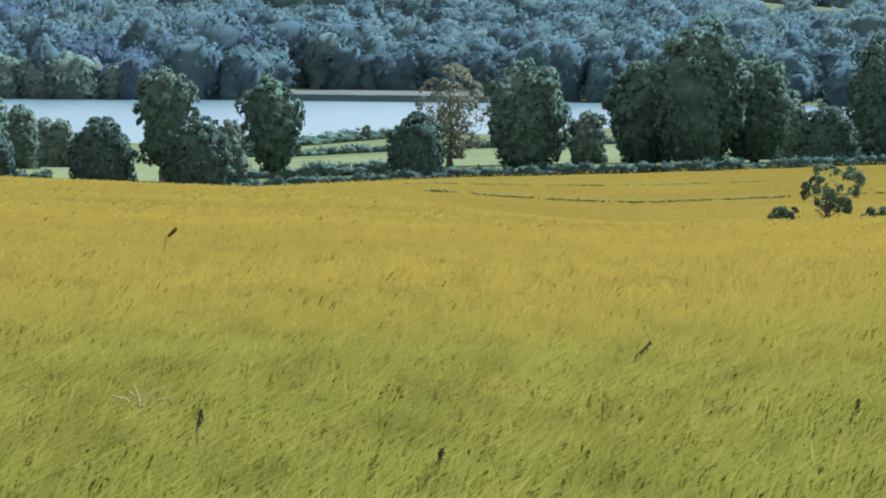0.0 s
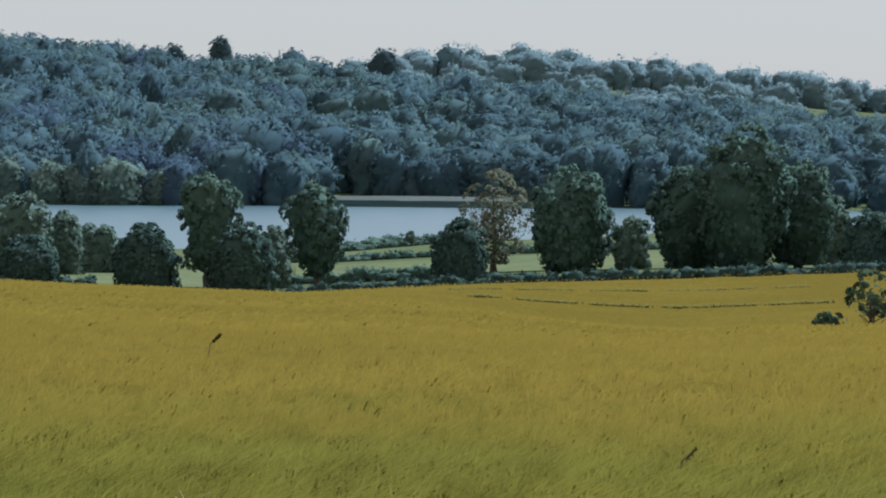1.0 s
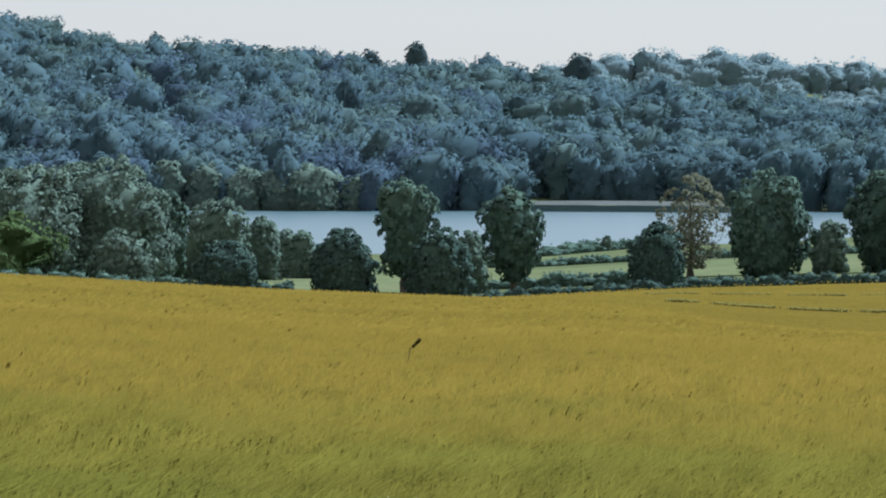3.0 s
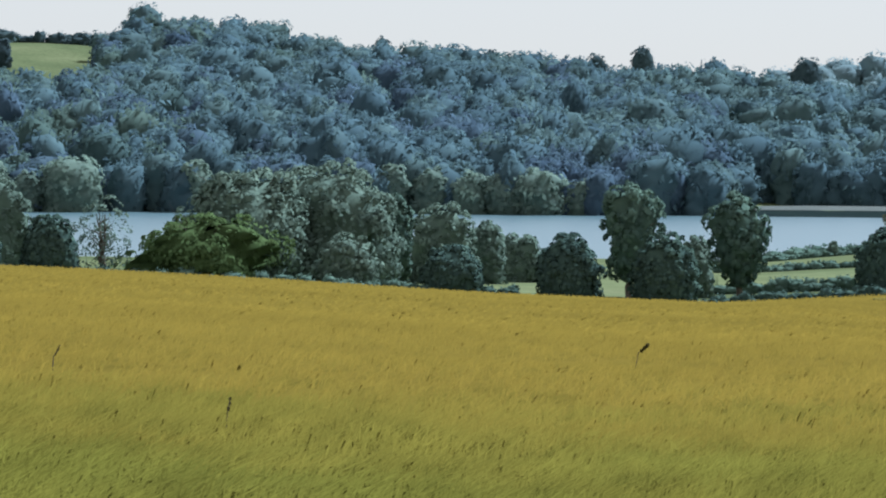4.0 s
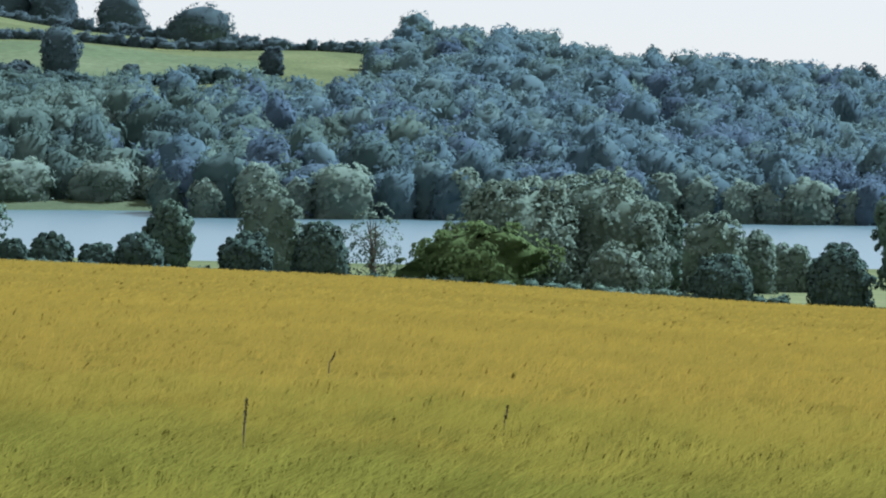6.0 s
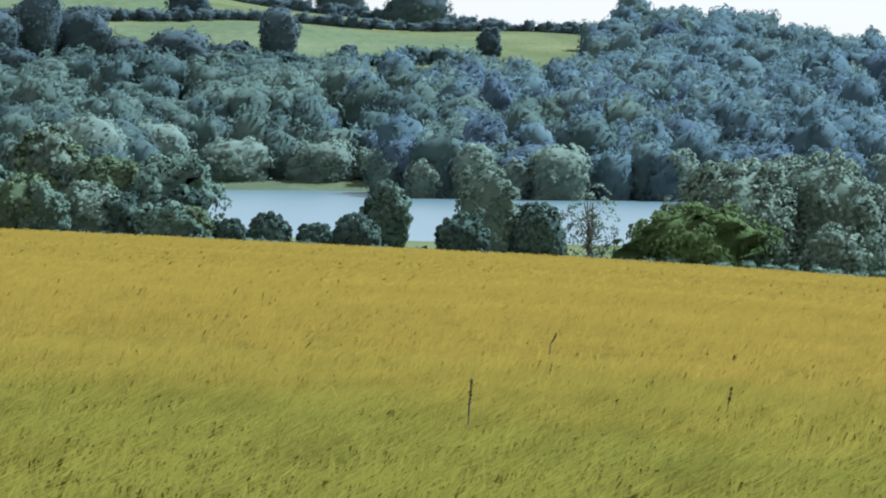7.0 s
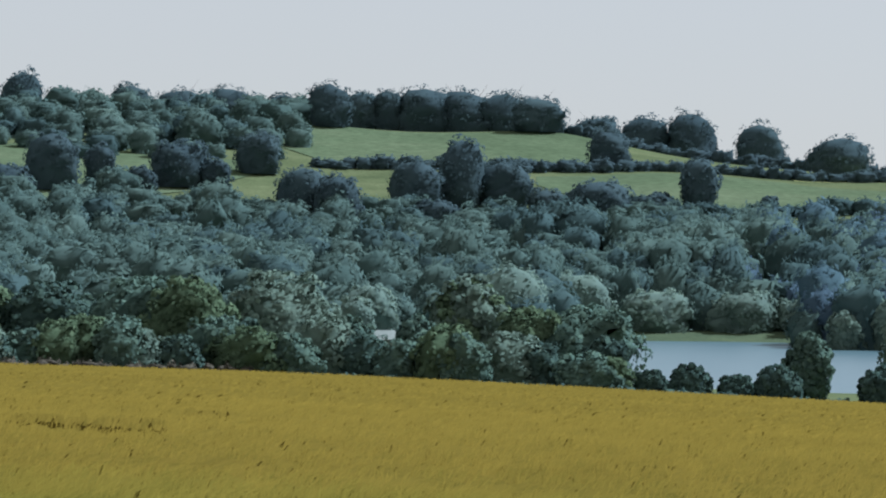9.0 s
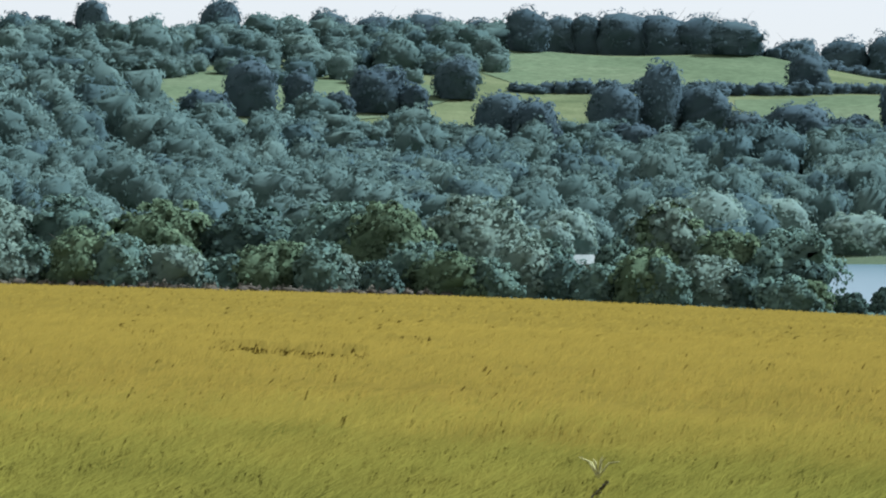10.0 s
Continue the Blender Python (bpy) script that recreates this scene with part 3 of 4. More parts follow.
PASTURE = [
    (17.47, 1315.0, 15.0, 40.3),
    (19.03, 1290.0, 25.5, 30.8),
    (21.89, 1310.0, 21.7, 38.1),
    (21.18, 1325.0, 18.4, 47.1),
    (20.52, 1335.0, 22.6, 38.3),
    (24.34, 1415.0, 19.6, 50.3),
    (23.64, 1265.0, 19.3, 34.4),
    (23.09, 1255.0, 18.1, 30.9),
    (18.06, 1310.0, 10.0, 26.4),
    (16.37, 1310.0, 7.5, 25.6),
    (25.59, 1355.0, 21.8, 44.2),
    (27.54, 1330.0, 20.7, 47.1),
    (26.8, 1345.0, 12.7, 42.6),
    (25.58, 1350.0, 21.5, 43.5),
    (14.18, 1340.0, 8.5, 33.5),
    (18.87, 1490.0, 18.9, 55.4),
    (25.04, 1350.0, 13.7, 38.0),
    (28.29, 1295.0, 19.7, 33.8),
    (26.16, 1330.0, 10.1, 34.1),
    (21.52, 1265.0, 17.1, 22.0),
    (18.17, 1290.0, 17.5, 25.6),
    (19.81, 1315.0, 15.6, 27.5),
]
SKYLINE = [
    (29.99, 1695.0, 18.9, 86.1),
    (28.02, 1695.0, 21.6, 86.8),
    (27.38, 1695.0, 12.0, 78.6),
    (26.32, 1695.0, 22.2, 81.3),
    (25.54, 1695.0, 30.9, 79.2),
    (24.77, 1695.0, 27.9, 80.4),
    (24.01, 1695.0, 15.0, 78.0),
    (23.24, 1595.0, 19.8, 78.5),
    (22.75, 1695.0, 21.0, 79.8),
    (22.36, 1695.0, 18.0, 80.9),
    (21.74, 1695.0, 33.0, 81.8),
    (21.13, 1695.0, 33.0, 81.4),
    (20.51, 1695.0, 33.0, 80.2),
    (20.0, 1600.0, 26.9, 73.4),
    (19.07, 1695.0, 23.4, 68.4),
    (18.31, 1695.0, 24.3, 69.6),
    (17.6, 1695.0, 27.0, 72.5),
]
SKYLINE_R = [
    (16.54, 1695.0, 22.9, 67.7),
    (15.29, 1540.0, 29.4, 55.9),
    (8.24, 1695.0, 10.6, 46.1),
    (6.54, 1695.0, 10.6, 40.6),
    (4.92, 1695.0, 12.0, 38.5),
    (4.2, 1695.0, 13.2, 43.0),
    (1.65, 1695.0, 16.9, 37.5),
    (15.23, 1555.0, 27.6, 49.9),
    (30.74, 1695.0, 11.5, 76.7),
    (30.4, 1695.0, 11.5, 74.2),
    (31.14, 1695.0, 20.1, 77.8),
    (31.87, 1695.0, 22.9, 80.6),
    (32.65, 1695.0, 17.2, 74.6),
]
for r in DOME:
    tree("hawthorn_bush", r, "dense dark green SHAPE hawthorn bush at the barley's edge", HAWTHORN, "bushes along the field edge", size=0.26, leaves=3000, tufts=70, bare=0.0, category="bush", limbs=4, stems=3, foot=0.97, belly=0.35, tuft=(0.06, 0.1), ragged=0.05, core=0.85, loose=0.2)
for r in TREES:
    tree("hedgerow_tree", r, "tall dark green SHAPE hedgerow tree beyond the barley", OAK, "hedgerow trees", size=0.34, leaves=4600, tufts=90, bare=0.04, foot=0.55, belly=0.5, tuft=(0.06, 0.11), point=2.2, ragged=0.16)
for r in AIRY:
    tree("alder_tree", r, "airy grey-green SHAPE alder with gaps in its crown", OAK, "alders", size=0.3, leaves=2600, tufts=60, bare=0.14, foot=0.3, belly=0.62, tuft=(0.07, 0.13), point=2.0, ragged=0.22, limbs=9, core=0.5, seat=0.8, fill=0.2)
for r in WIDE:
    tree("sallow_tree", r, "broad grey-green many-domed sallow at the barley's edge", SALLOW, "sallows", size=0.34, leaves=8000, tufts=150, bare=0.0, foot=0.9, belly=0.35, tuft=(0.04, 0.08), stems=3)
for i, r in enumerate(SHRUBS):
    tree("hedgerow_shrub", r, "SHAPE leafy hedgerow shrub, " + ("yellowish green" if i == 6 else "grey-green"), LIME if i == 6 else SALLOW, "hedgerow shrubs", size=0.28, leaves=4200 if i == 6 else 2600, tufts=130 if i == 6 else 60, bare=0.0, category="shrub", stems=2, foot=1.05 if i == 6 else 0.9, belly=0.25 if i == 6 else 0.35, tuft=(0.04, 0.09) if i == 6 else (0.07, 0.13), ragged=0.3 if i == 6 else 0.16)
for i, r in enumerate(THICKET):
    tree("thicket_tree", r, "leafy SHAPE tree in the thicket along the barley", (OAK, SALLOW, OLIVE, OAK, HAWTHORN, OLIVE)[i % 6], "thicket trees", size=0.36, leaves=3800, tufts=80, bare=0.0, ragged=0.25, point=2.4, foot=1.0, belly=0.45, tuft=(0.06, 0.12))
for i in range(26):
    az = 18.7 + i * 0.57 + rng.uniform(-0.2, 0.2)
    d, w = rng.uniform(305, 310), rng.uniform(3.4, 6.0)
    tree("thicket_shrub", (az, d, w, ground_at(az, d) + w * rng.uniform(0.7, 1.0)), "low SHAPE leafy shrub at the foot of the thicket", (OLIVE, OAK, HAWTHORN, SALLOW, OAK)[i % 5], "thicket shrubs", size=0.3, leaves=1400, tufts=44, bare=0.0, category="shrub", stems=2, foot=1.0, belly=0.35, tuft=(0.08, 0.15), ragged=0.2)
for r in ASH:
    tree("ash_tree", r, "thin brownish dying ash tree behind the hedge", ASHLEAF, size=0.22, leaves=4200, tufts=60, bare=0.1, foot=0.35, belly=0.6, tuft=(0.07, 0.12), ragged=0.2, core=0.0)
for r in SPARSE:
    tree("birch_tree", r, "thin pale sparsely leaved young birch", SALLOW, size=0.16, leaves=1700, tufts=40, bare=0.05, foot=0.5, belly=0.5, tuft=(0.07, 0.13), stems=3, core=0.0)
for r in WILLOWS:
    tree("willow_tree", r, "pale SHAPE willow on the lake's far shore", WILLOW, "shore willows", leaves=1200, size=0.8, tufts=50, point=2.4, tuft=(0.07, 0.12), bare=0.0, foot=0.95, belly=0.5, ragged=0.15, droop=0.5, core=0.82, whole=0.4, loose=0.12, seat=0.8, tilt=0.3)
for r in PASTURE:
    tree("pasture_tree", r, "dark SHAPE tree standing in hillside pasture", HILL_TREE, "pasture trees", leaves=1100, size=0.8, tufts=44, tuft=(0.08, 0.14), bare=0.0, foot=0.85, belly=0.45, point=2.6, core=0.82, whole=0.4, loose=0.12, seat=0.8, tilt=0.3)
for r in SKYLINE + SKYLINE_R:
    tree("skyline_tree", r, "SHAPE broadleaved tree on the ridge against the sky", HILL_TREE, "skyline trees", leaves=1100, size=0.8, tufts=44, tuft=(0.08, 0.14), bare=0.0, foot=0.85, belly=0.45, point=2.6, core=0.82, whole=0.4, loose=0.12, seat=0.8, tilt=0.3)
hedge("low dark green hedge along the barley field", [(3.2, 309), (0.5, 312), (-3, 312), (-8.5, 312)], 1.4, 1.0, HAWTHORN)
hedge("trimmed hedge between the meadow strips", [(3.3, 345), (0.9, 340)], 1.6, 1.2, OAK)
hedge("low hedge beyond the meadow by the water", [(3.0, 440), (0.9, 440), (-3.5, 445)], 1.8, 0.9, OAK, 0.3)
hedge("short clump of hedge between rounded bushes", [(6.7, 312), (6.2, 312)], 1.4, 1.0, HAWTHORN)
hedge("browning bramble bank at the foot of the thicket", [(33, 304), (24.4, 304)], 1.5, 1.0, BRAMBLE, 0.2)
hedge("low scrub at the foot of the thicket", [(24.4, 304), (18.6, 304)], 1.4, 0.7, HAWTHORN, 0.2)
hedge("low scrub between the field-edge bushes", [(18.6, 305), (12.0, 305)], 1.4, 0.8, HAWTHORN, 0.22)
hedge("low bank of scrub under the big bushes", [(12.0, 305), (7.6, 305)], 1.4, 1.0, OAK, 0.22)
hedge("low bushes along the lake's near shore", [(2.3, 566), (1.4, 585), (0.4, 600)], 3.0, 1.6, OAK, 0.4)
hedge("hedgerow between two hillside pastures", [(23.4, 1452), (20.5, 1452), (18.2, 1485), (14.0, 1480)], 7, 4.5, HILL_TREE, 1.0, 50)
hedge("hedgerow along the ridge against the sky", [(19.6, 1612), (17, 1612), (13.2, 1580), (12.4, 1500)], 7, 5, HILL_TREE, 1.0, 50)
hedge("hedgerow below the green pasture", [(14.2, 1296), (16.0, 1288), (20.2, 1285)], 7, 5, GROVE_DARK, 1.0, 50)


# elder scrub standing in the barley
for az, d, w, h in ((-6.0, 150, 2.2, 2.55), (-5.25, 150, 1.5, 0.95), (-6.85, 151, 1.3, 0.8), (-6.55, 149, 0.5, 0.55)):
    tall = h > 2
    tree("elder_bush", (az, d, w, ground_at(az, d) + h + 0.35), "open scrubby elder bush standing in the barley", OLIVE, "scrub in the barley", size=0.13, leaves=int(620 * w), tufts=26 if tall else 16, bare=0.38 if tall else 0.0, category="bush", girth=0.08, stems=4, limbs=6, foot=0.6, belly=0.55, tuft=(0.08, 0.14), ragged=0.3, point=3.0, core=0.0 if tall else 0.6, fill=0.1 if tall else 0.4)


def weed(az, d, tall, lean, turn, label="dead brown weed stalk above the barley"):
    """A dry stem with a few side twigs and a seed head."""
    x, y = at(az, d)
    z = float(crop_top(az, d)) + EYE - 0.1
    e = tagged(new("weed_stalk"), label, "weed", "weed stalks in the barley")
    e.location = (x, y, z)
    top = np.array((lean * math.cos(turn), lean * math.sin(turn), tall + 0.1))
    v, f = tube([(0, 0, -0.4), top * 0.4 + (0, 0, 0.02), top], (0.006, 0.005, 0.003), 5)
    s = new("stem", mesh_of("stem", v, f, (BARK,)))
    s.parent = e
    p = top * rng.uniform(0.6, 1.05, (60, 1)) + rng.normal(0, 0.004, (60, 3))
    v, f = leaf_quads(p, unit(60), np.full(60, 0.032 if d > 40 else 0.008), 2.0)
    s = new("seed_head", mesh_of("seed_head", v, f, (WEED,)))
    s.parent = e
    return e


weed(15.04, 17.4, 0.17, 0.02, 0.0, "tall thin dead weed stalk above the barley")
for az, d, tall, lean in ((4.42, 47, 0.1, 0.2), (13.55, 31, 0.08, 0.08), (-2.9, 18.4, 0.03, 0.12), (0.13, 11.0, 0.02, 0.03), (-6.35, 13.2, 0.03, 0.04), (3.85, 12.7, 0.02, 0.02), (10.9, 21, 0.08, 0.03), (23.4, 15.5, 0.03, 0.1)):
    weed(az, d, tall, lean, 0.3)

def house(az, d, w, deep, wall_h, rise):
    """A small pale house with a ridged roof, half hidden in the thicket."""
    x, y = at(az, d)
    e = tagged(new("house"), "small pale grey house half hidden in the thicket", "house")
    e.matrix_world = pose(x, y, ground_at(az, d) - 0.1, 0, 0, az + 14)

    def piece(name, verts, faces, mat, label=""):
        me = bpy.data.meshes.new(name)
        me.from_pydata(verts, [], faces)
        me.materials.append(mat)
        ob = new(name, me)
        ob.parent = e
        return tagged(ob, label)
    a, b, top = w / 2, deep / 2, wall_h + rise
    box = [(-a, -b, 0), (a, -b, 0), (a, b, 0), (-a, b, 0), (-a, -b, wall_h), (a, -b, wall_h), (a, b, wall_h), (-a, b, wall_h), (-a, 0, top), (a, 0, top)]
    piece("wall", box, [(0, 1, 5, 4), (1, 2, 6, 9, 5), (2, 3, 7, 6), (3, 0, 4, 8, 7)], WALL)
    for side in (-1, 1):
        o, t = 0.18, 0.06
        low, ridge = (side * (b + o), wall_h - o * rise / b), (0.0, top)
        v = [(sx * (a + o), yy, zz + k) for k in (0.01, t) for sx, (yy, zz) in ((-1, low), (1, low), (1, ridge), (-1, ridge))]
        piece("roof_slope", v, [(0, 1, 2, 3), (7, 6, 5, 4), (0, 4, 5, 1), (1, 5, 6, 2), (2, 6, 7, 3), (3, 7, 4, 0)], ROOF, "pale corrugated roof sheet")
    piece("door", [(-0.4, -b - 0.03, 0), (0.4, -b - 0.03, 0), (0.4, -b - 0.03, 1.9), (-0.4, -b - 0.03, 1.9), (-0.4, -b, 0), (0.4, -b, 0), (0.4, -b, 1.9), (-0.4, -b, 1.9)],
          [(0, 1, 2, 3), (0, 4, 5, 1), (1, 5, 6, 2), (2, 6, 7, 3), (3, 7, 4, 0)], BARK, "dark plank door")
    return e


house(22.44, 322, 2.3, 3.2, -5.3 - ground_at(22.44, 322), 0.7)

def straw(az, d, n, reach):
    """A few pale dry stalks that lie fanned out on the crop."""
    x, y = at(az, d)
    e = tagged(new("fallen_stalks"), "pale dry broken stalks lying on the green barley", "straw", "fallen stalks")
    e.location = (x, y, float(crop_top(az, d) + swell(az, d)) + EYE)
    for k in range(n):
        a = 0.5 + 2.1 * (k + rng.random()) / n
        far = reach * rng.uniform(0.5, 1.0)
        tip = np.array((math.cos(a) * far, rng.uniform(-0.3, 0.3) * far, 0.02 + math.sin(a) * far * 0.55))
        v, f = tube([(0, 0, -0.02), tip * 0.5 + (0, 0, 0.02), tip], (0.006, 0.005, 0.002), 5)
        ob = new("stalk", mesh_of("stalk", v, f, (STRAW,)))
        ob.parent = e
    return e


straw(4.7, 13.9, 9, 0.17)
straw(23.05, 17.3, 6, 0.14)

# ---------------------------------------------------------------- far woods
def woods(name, label, places, mats, leaves, leaf, drift=1.0):
    """One mesh of many crowns. places: az, d, width, height; drift: how far painted shade tones low down give way to
    paler, lit and hazy ones up the hill.
    """
    kinds = [tuft_crown(2.0, 2.0, 24, leaves, leaf, foot=1.0, belly=rng.uniform(0.5, 0.68), point=rng.uniform(1.8, 2.6), tuft=(0.12, 0.21), ragged=0.14, corners=3, core=0.76, whole=0.35, loose=0.15, seat=0.8, fill=0.35, tilt=0.45, inside=(7, 11)) for _ in range(24)]
    Q, Fs, S, N, base = [], [], [], [], 0
    x, y = at(places[:, 0], places[:, 1])
    z = land(places[:, 0], places[:, 1])
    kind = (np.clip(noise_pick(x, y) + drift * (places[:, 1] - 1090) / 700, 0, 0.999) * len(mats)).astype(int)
    for i, (w, h) in enumerate(places[:, 2:]):
        v, f, nrm = kinds[rng.integers(24)]
        a = rng.uniform(0, 6.28)
        ca, sn = math.cos(a), math.sin(a)
        R = np.array(((ca, -sn, 0), (sn, ca, 0), (0, 0, 1)))
        Q.append((v @ R.T) * (w / 2, w / 2, h / 2) + (x[i], y[i], z[i] - 0.5))
        N.append(nrm @ R.T)
        Fs.append(f + base)
        S.append(np.full(len(f), kind[i]))
        base += len(v)
    return tagged(new(name, mesh_of(name, np.concatenate(Q), np.concatenate(Fs), mats, np.concatenate(S), facing=np.concatenate(N))), label, "trees", kind="stuff")


def noise_pick(x, y):
    """Kinds of tree stand together in groups, with strays."""
    g = np.array([noise.noise((a * 0.02, b * 0.02, 3.0)) for a, b in zip(x, y)])
    return np.clip(g * 0.9 + 0.5 + rng.normal(0, 0.22, len(x)), 0, 0.999)


def scatter(n, az0, az1, d0, d1, w, h, keep=None):
    """Places over a stretch of land, evenly by area."""
    a = rng.uniform(az0, az1, n)
    d = np.sqrt(rng.uniform(d0 * d0, d1 * d1, n))
    s = rng.uniform(0.8, 1.2, n)
    P = np.stack([a, d, rng.uniform(*w, n) * s, rng.uniform(*h, n) * s * rng.uniform(0.85, 1.15, n)], -1)
    return P[keep(a, d)] if keep else P


def clear(a, d):
    """Leaves the gravel beach and the reedy bay open."""
    return ~((a > -0.9) & (a < 2.75) & (d < 974)) & ~((a > 15.75) & (a < 19.9) & (d < 1002)) & ~((a < -4.7) & (d > 1640) & (d < 1880))


P = [scatter(210, 3, 19.5, 904, 940, (8, 14), (10, 15), clear),
     scatter(820, 3, 20, 935, 1160, (9, 14), (12, 17), clear),
     scatter(640, 3, 12.6, 1160, 1480, (9, 14), (10, 15)),
     scatter(560, 19.5, 34, 880, 1195, (9, 14), (9, 15)),
     scatter(170, 23.6, 34, 1500, 1660, (10, 16), (9, 14)),
     scatter(90, 28.8, 34, 1190, 1290, (12, 18), (15, 20)),
     scatter(100, 18, 27, 1195, 1300, (7, 11), (5, 9)),
     scatter(120, 23, 34, 1195, 1285, (9, 14), (8, 12)),
     scatter(90, 24, 34, 1440, 1505, (9, 14), (6, 10))]
P = np.concatenate(P)
hill = P[:, 0] + rng.normal(0, 2.2, len(P)) > 13.5
woods("far_woods", "mixed broadleaved woodland covering the hills beyond the lake", P[~hill], (WOOD_SHADED, WOOD_HAZE, WOOD_HAZE, WOOD_PALE_HAZE), 265, 0.19, 0.5)
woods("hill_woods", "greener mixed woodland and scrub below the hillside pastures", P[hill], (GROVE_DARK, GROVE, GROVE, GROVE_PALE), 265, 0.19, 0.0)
woods("distant_woods", "mixed trees and copses beyond the lake's end, greyed by painted haze", np.concatenate([
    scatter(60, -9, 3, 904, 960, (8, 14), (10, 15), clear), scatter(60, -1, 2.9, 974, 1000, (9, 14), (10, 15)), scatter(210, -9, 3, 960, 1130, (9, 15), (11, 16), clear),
    scatter(290, -9, 3, 1130, 1440, (10, 15), (12, 17), clear), scatter(110, -9, 2.6, 1440, 1640, (10, 16), (10, 14))]), (WOOD_HAZE, WOOD_HAZE, WOOD_PALE_HAZE), 265, 0.19, 0.6)
woods("ridge_woods", "trees and copses on the furthest ridge, haze painted into their pale blue-green", np.concatenate([
    scatter(90, -9, 2.6, 1640, 2060, (12, 18), (10, 14), clear), scatter(190, -9, 3, 2100, 2230, (13, 20), (13, 19))]), (RIDGE_HAZE,), 220, 0.19)

# ---------------------------------------------------------------- barley
def strips(az, d, lean, height, width, low, slot, arch=0.25):
    """Bent tapering blades or ears: three joints each, tips blown over by the wind; further out leant away from the
    camera so that the side in view is sunlit.
    """
    n = len(az)
    x, y = at(az, d)
    z = crop_top(az, d) + EYE + swell(az, d)
    b = np.stack([x, y, z - low], -1)
    bent = smooth(d, 14, 26)
    a = 0.6 + 0.5 * bent + rng.normal(0, 1, n) * 0.5
    out = np.stack([np.cos(a), np.sin(a) * (0.6 + 0.4 * bent), 0 * a], -1) * lean[:, None]
    side = np.stack([np.cos(rng.uniform(-0.7, 0.7, n)), np.sin(rng.uniform(-0.7, 0.7, n)), 0 * a], -1) * width[:, None] / 2
    h = height[:, None]
    up = np.array((0, 0, 1.0))
    p0, p1, p2 = b, b + up * h * 0.6 + out * 0.25, b + up * h * (1 - arch * 0.3) + out
    v = np.stack([p0 - side, p0 + side, p1 - side * 0.9, p1 + side * 0.9, p2], 1).reshape(-1, 3)
    o = (np.arange(n) * 5)[:, None]
    tri = np.concatenate([o + (0, 1, 3), o + (0, 3, 2), o + (2, 3, 4)], 1).reshape(-1, 3)
    nrm = np.array((0, 0, 1.0)) + unit(n) * 0.4 * (1 - 0.6 * smooth(d, 14, 30))[:, None]
    nrm /= np.linalg.norm(nrm, axis=1)[:, None]
    return v, tri, np.full(len(tri), slot), np.repeat(nrm, 5, 0)


def spread(n, d0, d1, power=2.0):
    d = rng.uniform(d0 ** power, d1 ** power, n) ** (1 / power)
    return rng.uniform(-8.5, 34, n), d * rng.uniform(1.0, 1.35, n)


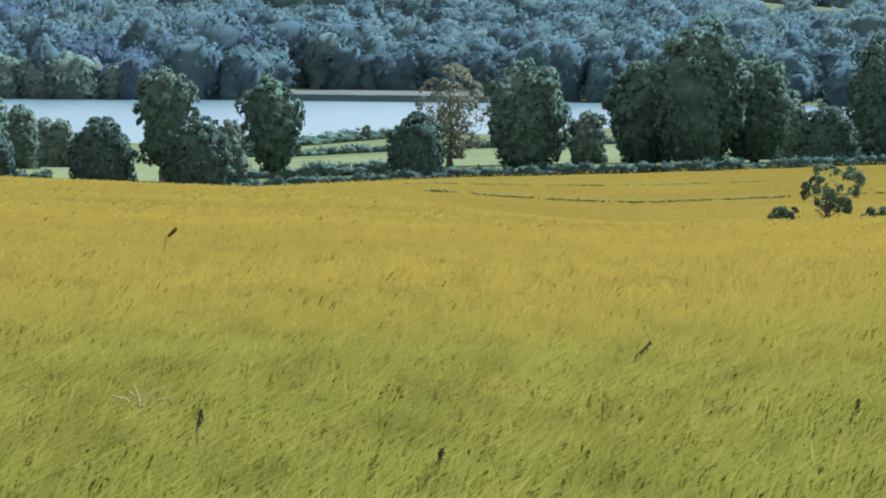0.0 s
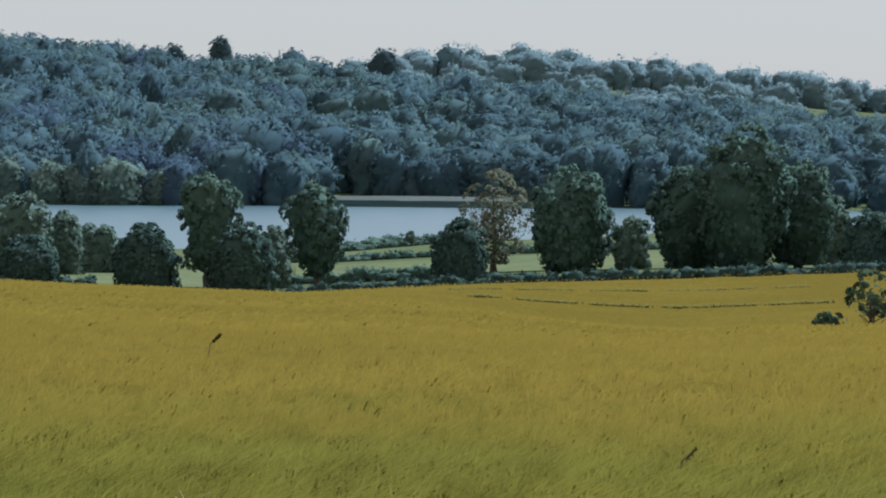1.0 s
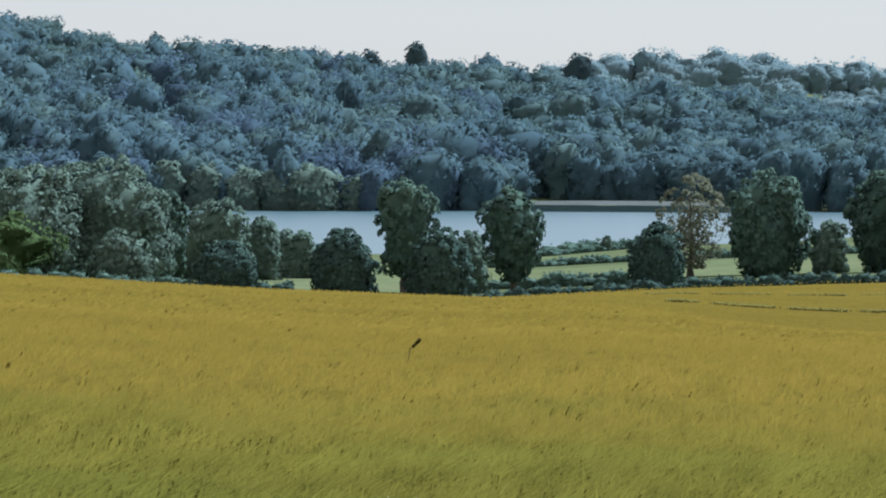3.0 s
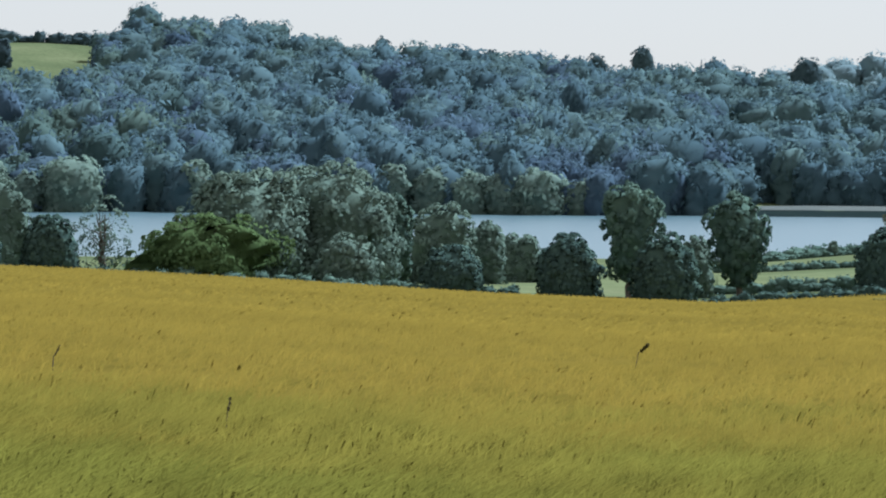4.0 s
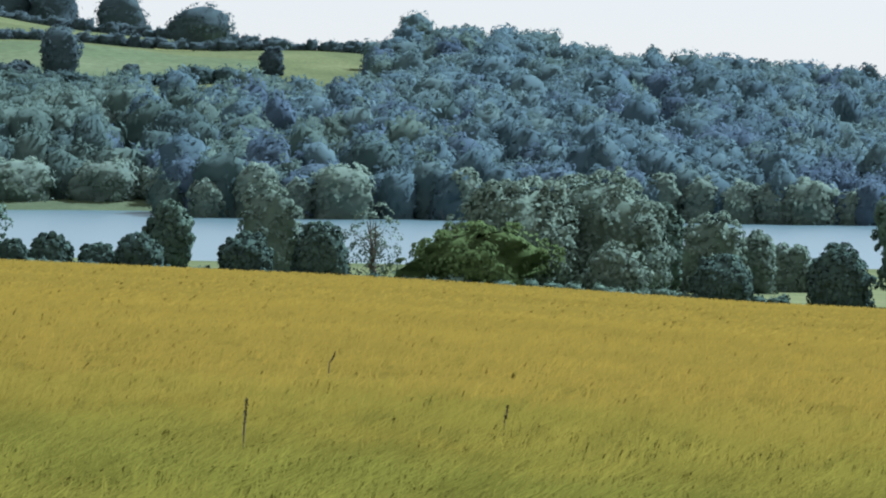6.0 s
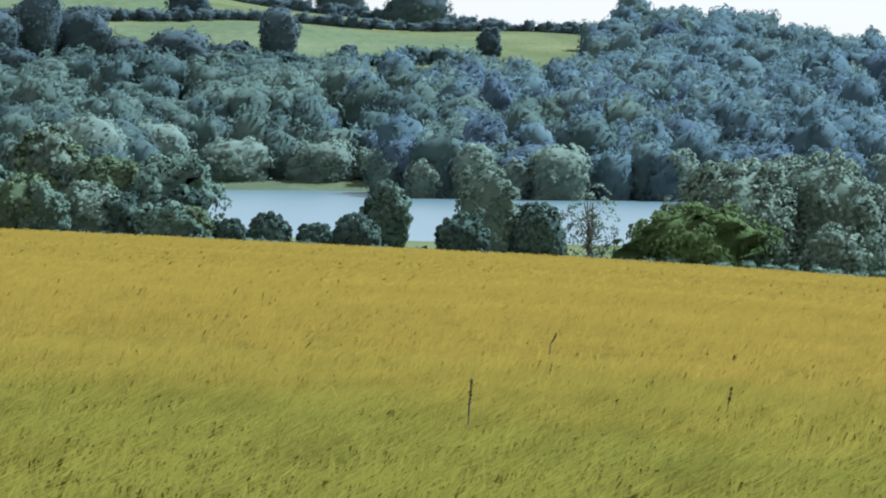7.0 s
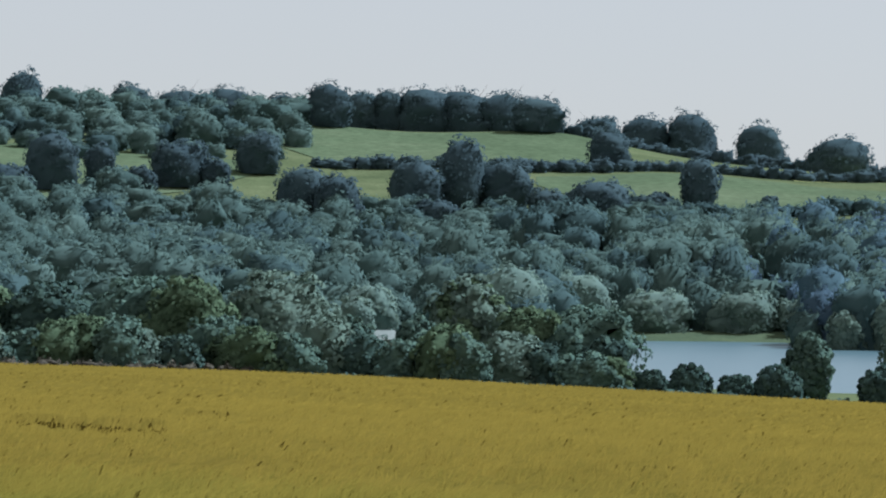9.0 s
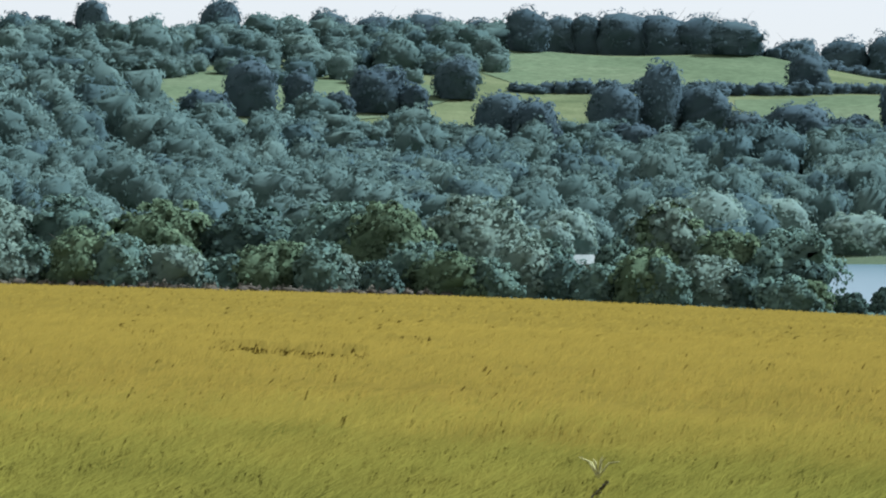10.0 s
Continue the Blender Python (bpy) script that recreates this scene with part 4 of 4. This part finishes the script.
def barley():
    Vs, Ts, Ss, Ns, base = [], [], [], [], 0

    def add(v, t, s, nrm):
        nonlocal base
        Vs.append(v), Ts.append(t + base), Ss.append(s), Ns.append(nrm)
        base += len(v)

    def cull(a, d):
        k = d < EDGE - 0.5
        return a[k], d[k]
    # the close canopy under the ears
    aa = np.concatenate([np.arange(-180, -9, 6.0), np.arange(-9, 35, 0.25), np.arange(36, 181, 6.0)])
    dd = np.concatenate([[1.2], np.arange(3, 30, 0.5), np.arange(30, 80, 2.0), np.arange(80, 210, 5.0), np.arange(210, 301, 5.0)])
    A, D = np.meshgrid(aa, dd, indexing="ij")
    x, y = at(A, D)
    z = crop_top(A, D) + EYE + swell(A, D) - 0.13 + rng.normal(0, 0.02, A.shape)
    z[:, -1] -= 0.7
    v = np.stack([x, y, z], -1).reshape(-1, 3)
    nd = len(dd)
    i = (np.arange(len(aa) - 1)[:, None] * nd + np.arange(nd - 1)).ravel()
    add(v, np.concatenate([np.stack([i, i + 1, i + nd + 1], -1), np.stack([i, i + nd + 1, i + nd], -1)]), np.ones(2 * len(i), int), np.tile((0, 0, 1.0), (len(v), 1)))
    # near: leaves and single ears with awns
    n = 14000
    a, d = spread(n, 6.5, 18, 1.6)
    add(*strips(a, d, rng.uniform(0.16, 0.3, n), rng.uniform(0.22, 0.28, n), rng.uniform(0.008, 0.016, n), 0.26, 1))
    n = 46000
    a, d = spread(n, 6.5, 21, 1.6)
    add(*strips(a, d, rng.uniform(0.1, 0.2, n), rng.uniform(0.12, 0.175, n), rng.uniform(0.007, 0.014, n), 0.13, 0))
    n = 34000
    a, d = spread(n, 6.5, 21, 1.6)
    add(*strips(a, d, rng.uniform(0.12, 0.25, n), rng.uniform(0.1, 0.145, n), rng.uniform(0.002, 0.004, n), 0.08, 0))
    # middle distance
    n = 90000
    a, d = spread(n, 13, 75, 1.4)
    add(*strips(a, d, rng.uniform(0.12, 0.25, n), rng.uniform(0.08, 0.125, n), rng.uniform(0.008, 0.018, n), 0.13, 0))
    # uneven tufts that stand a little over the rest
    m = 1000
    a, d = spread(m, 22, 150, 1.2)
    k = np.repeat(np.arange(m), 9)
    n = len(k)
    x, y = at(a[k], d[k])
    x, y = x + rng.normal(0, 0.08, n) * (d[k] / 45) ** 0.5, y + rng.normal(0, 0.25, n)
    az, dk = np.degrees(np.arctan2(-x, y)), np.hypot(x, y)
    add(*strips(az, dk, rng.uniform(0.06, 0.2, n), rng.uniform(0.125, 0.165, n), rng.uniform(0.01, 0.02, n) * (dk / 40) ** 0.7, 0.13, 1))
    # far out: tussocks of ears
    n = 48000
    a, d = cull(*spread(n, 60, 299, 1.5))
    n = len(a)
    add(*strips(a, d, rng.uniform(0.1, 0.4, n), rng.uniform(0.06, 0.1, n), rng.uniform(0.04, 0.1, n), 0.09, 0))
    me = mesh_of("barley", np.concatenate(Vs), np.concatenate(Ts), (EARS, BLADES), np.concatenate(Ss), facing=np.concatenate(Ns))
    return tagged(new("barley", me), "field of bearded barley coloured green near the camera to gold further out, bent by wind", "barley", kind="stuff")


barley()


def track_weeds(d0, az0, az1, n, tall, mat=TRACK):
    """Uneven blades along a wheel track, with gaps, added to stand in for its shaded dark line."""
    az = rng.uniform(az0, az1, n)
    az = az[np.sin(az * 5.0) + np.sin(az * 11.0 + 2) + rng.normal(0, 0.5, n) > -0.5]
    n = len(az)
    d = d0 + 2 * np.sin(az * 0.5) + rng.normal(0, 0.35, n)
    v, t, _, nrm = strips(az, d, rng.uniform(0.02, 0.12, n), rng.uniform(0.5, 1.0, n) * tall + 0.3, rng.uniform(0.05, 0.13, n), 0.3, 0)
    return tagged(new("track_weeds", mesh_of("track_weeds", v, t, (mat,), facing=nrm)), "dark broken line of blades standing in for shade along a wheel track", "weeds", kind="stuff")


track_weeds(248, -9.0, 0.3, 6000, 0.16)
track_weeds(274, -5.0, 0.6, 2200, 0.08)
track_weeds(48, 26.1, 28.4, 1500, 0.04, BLADES)
track_weeds(61, 24.1, 25.7, 900, 0.03, BLADES)
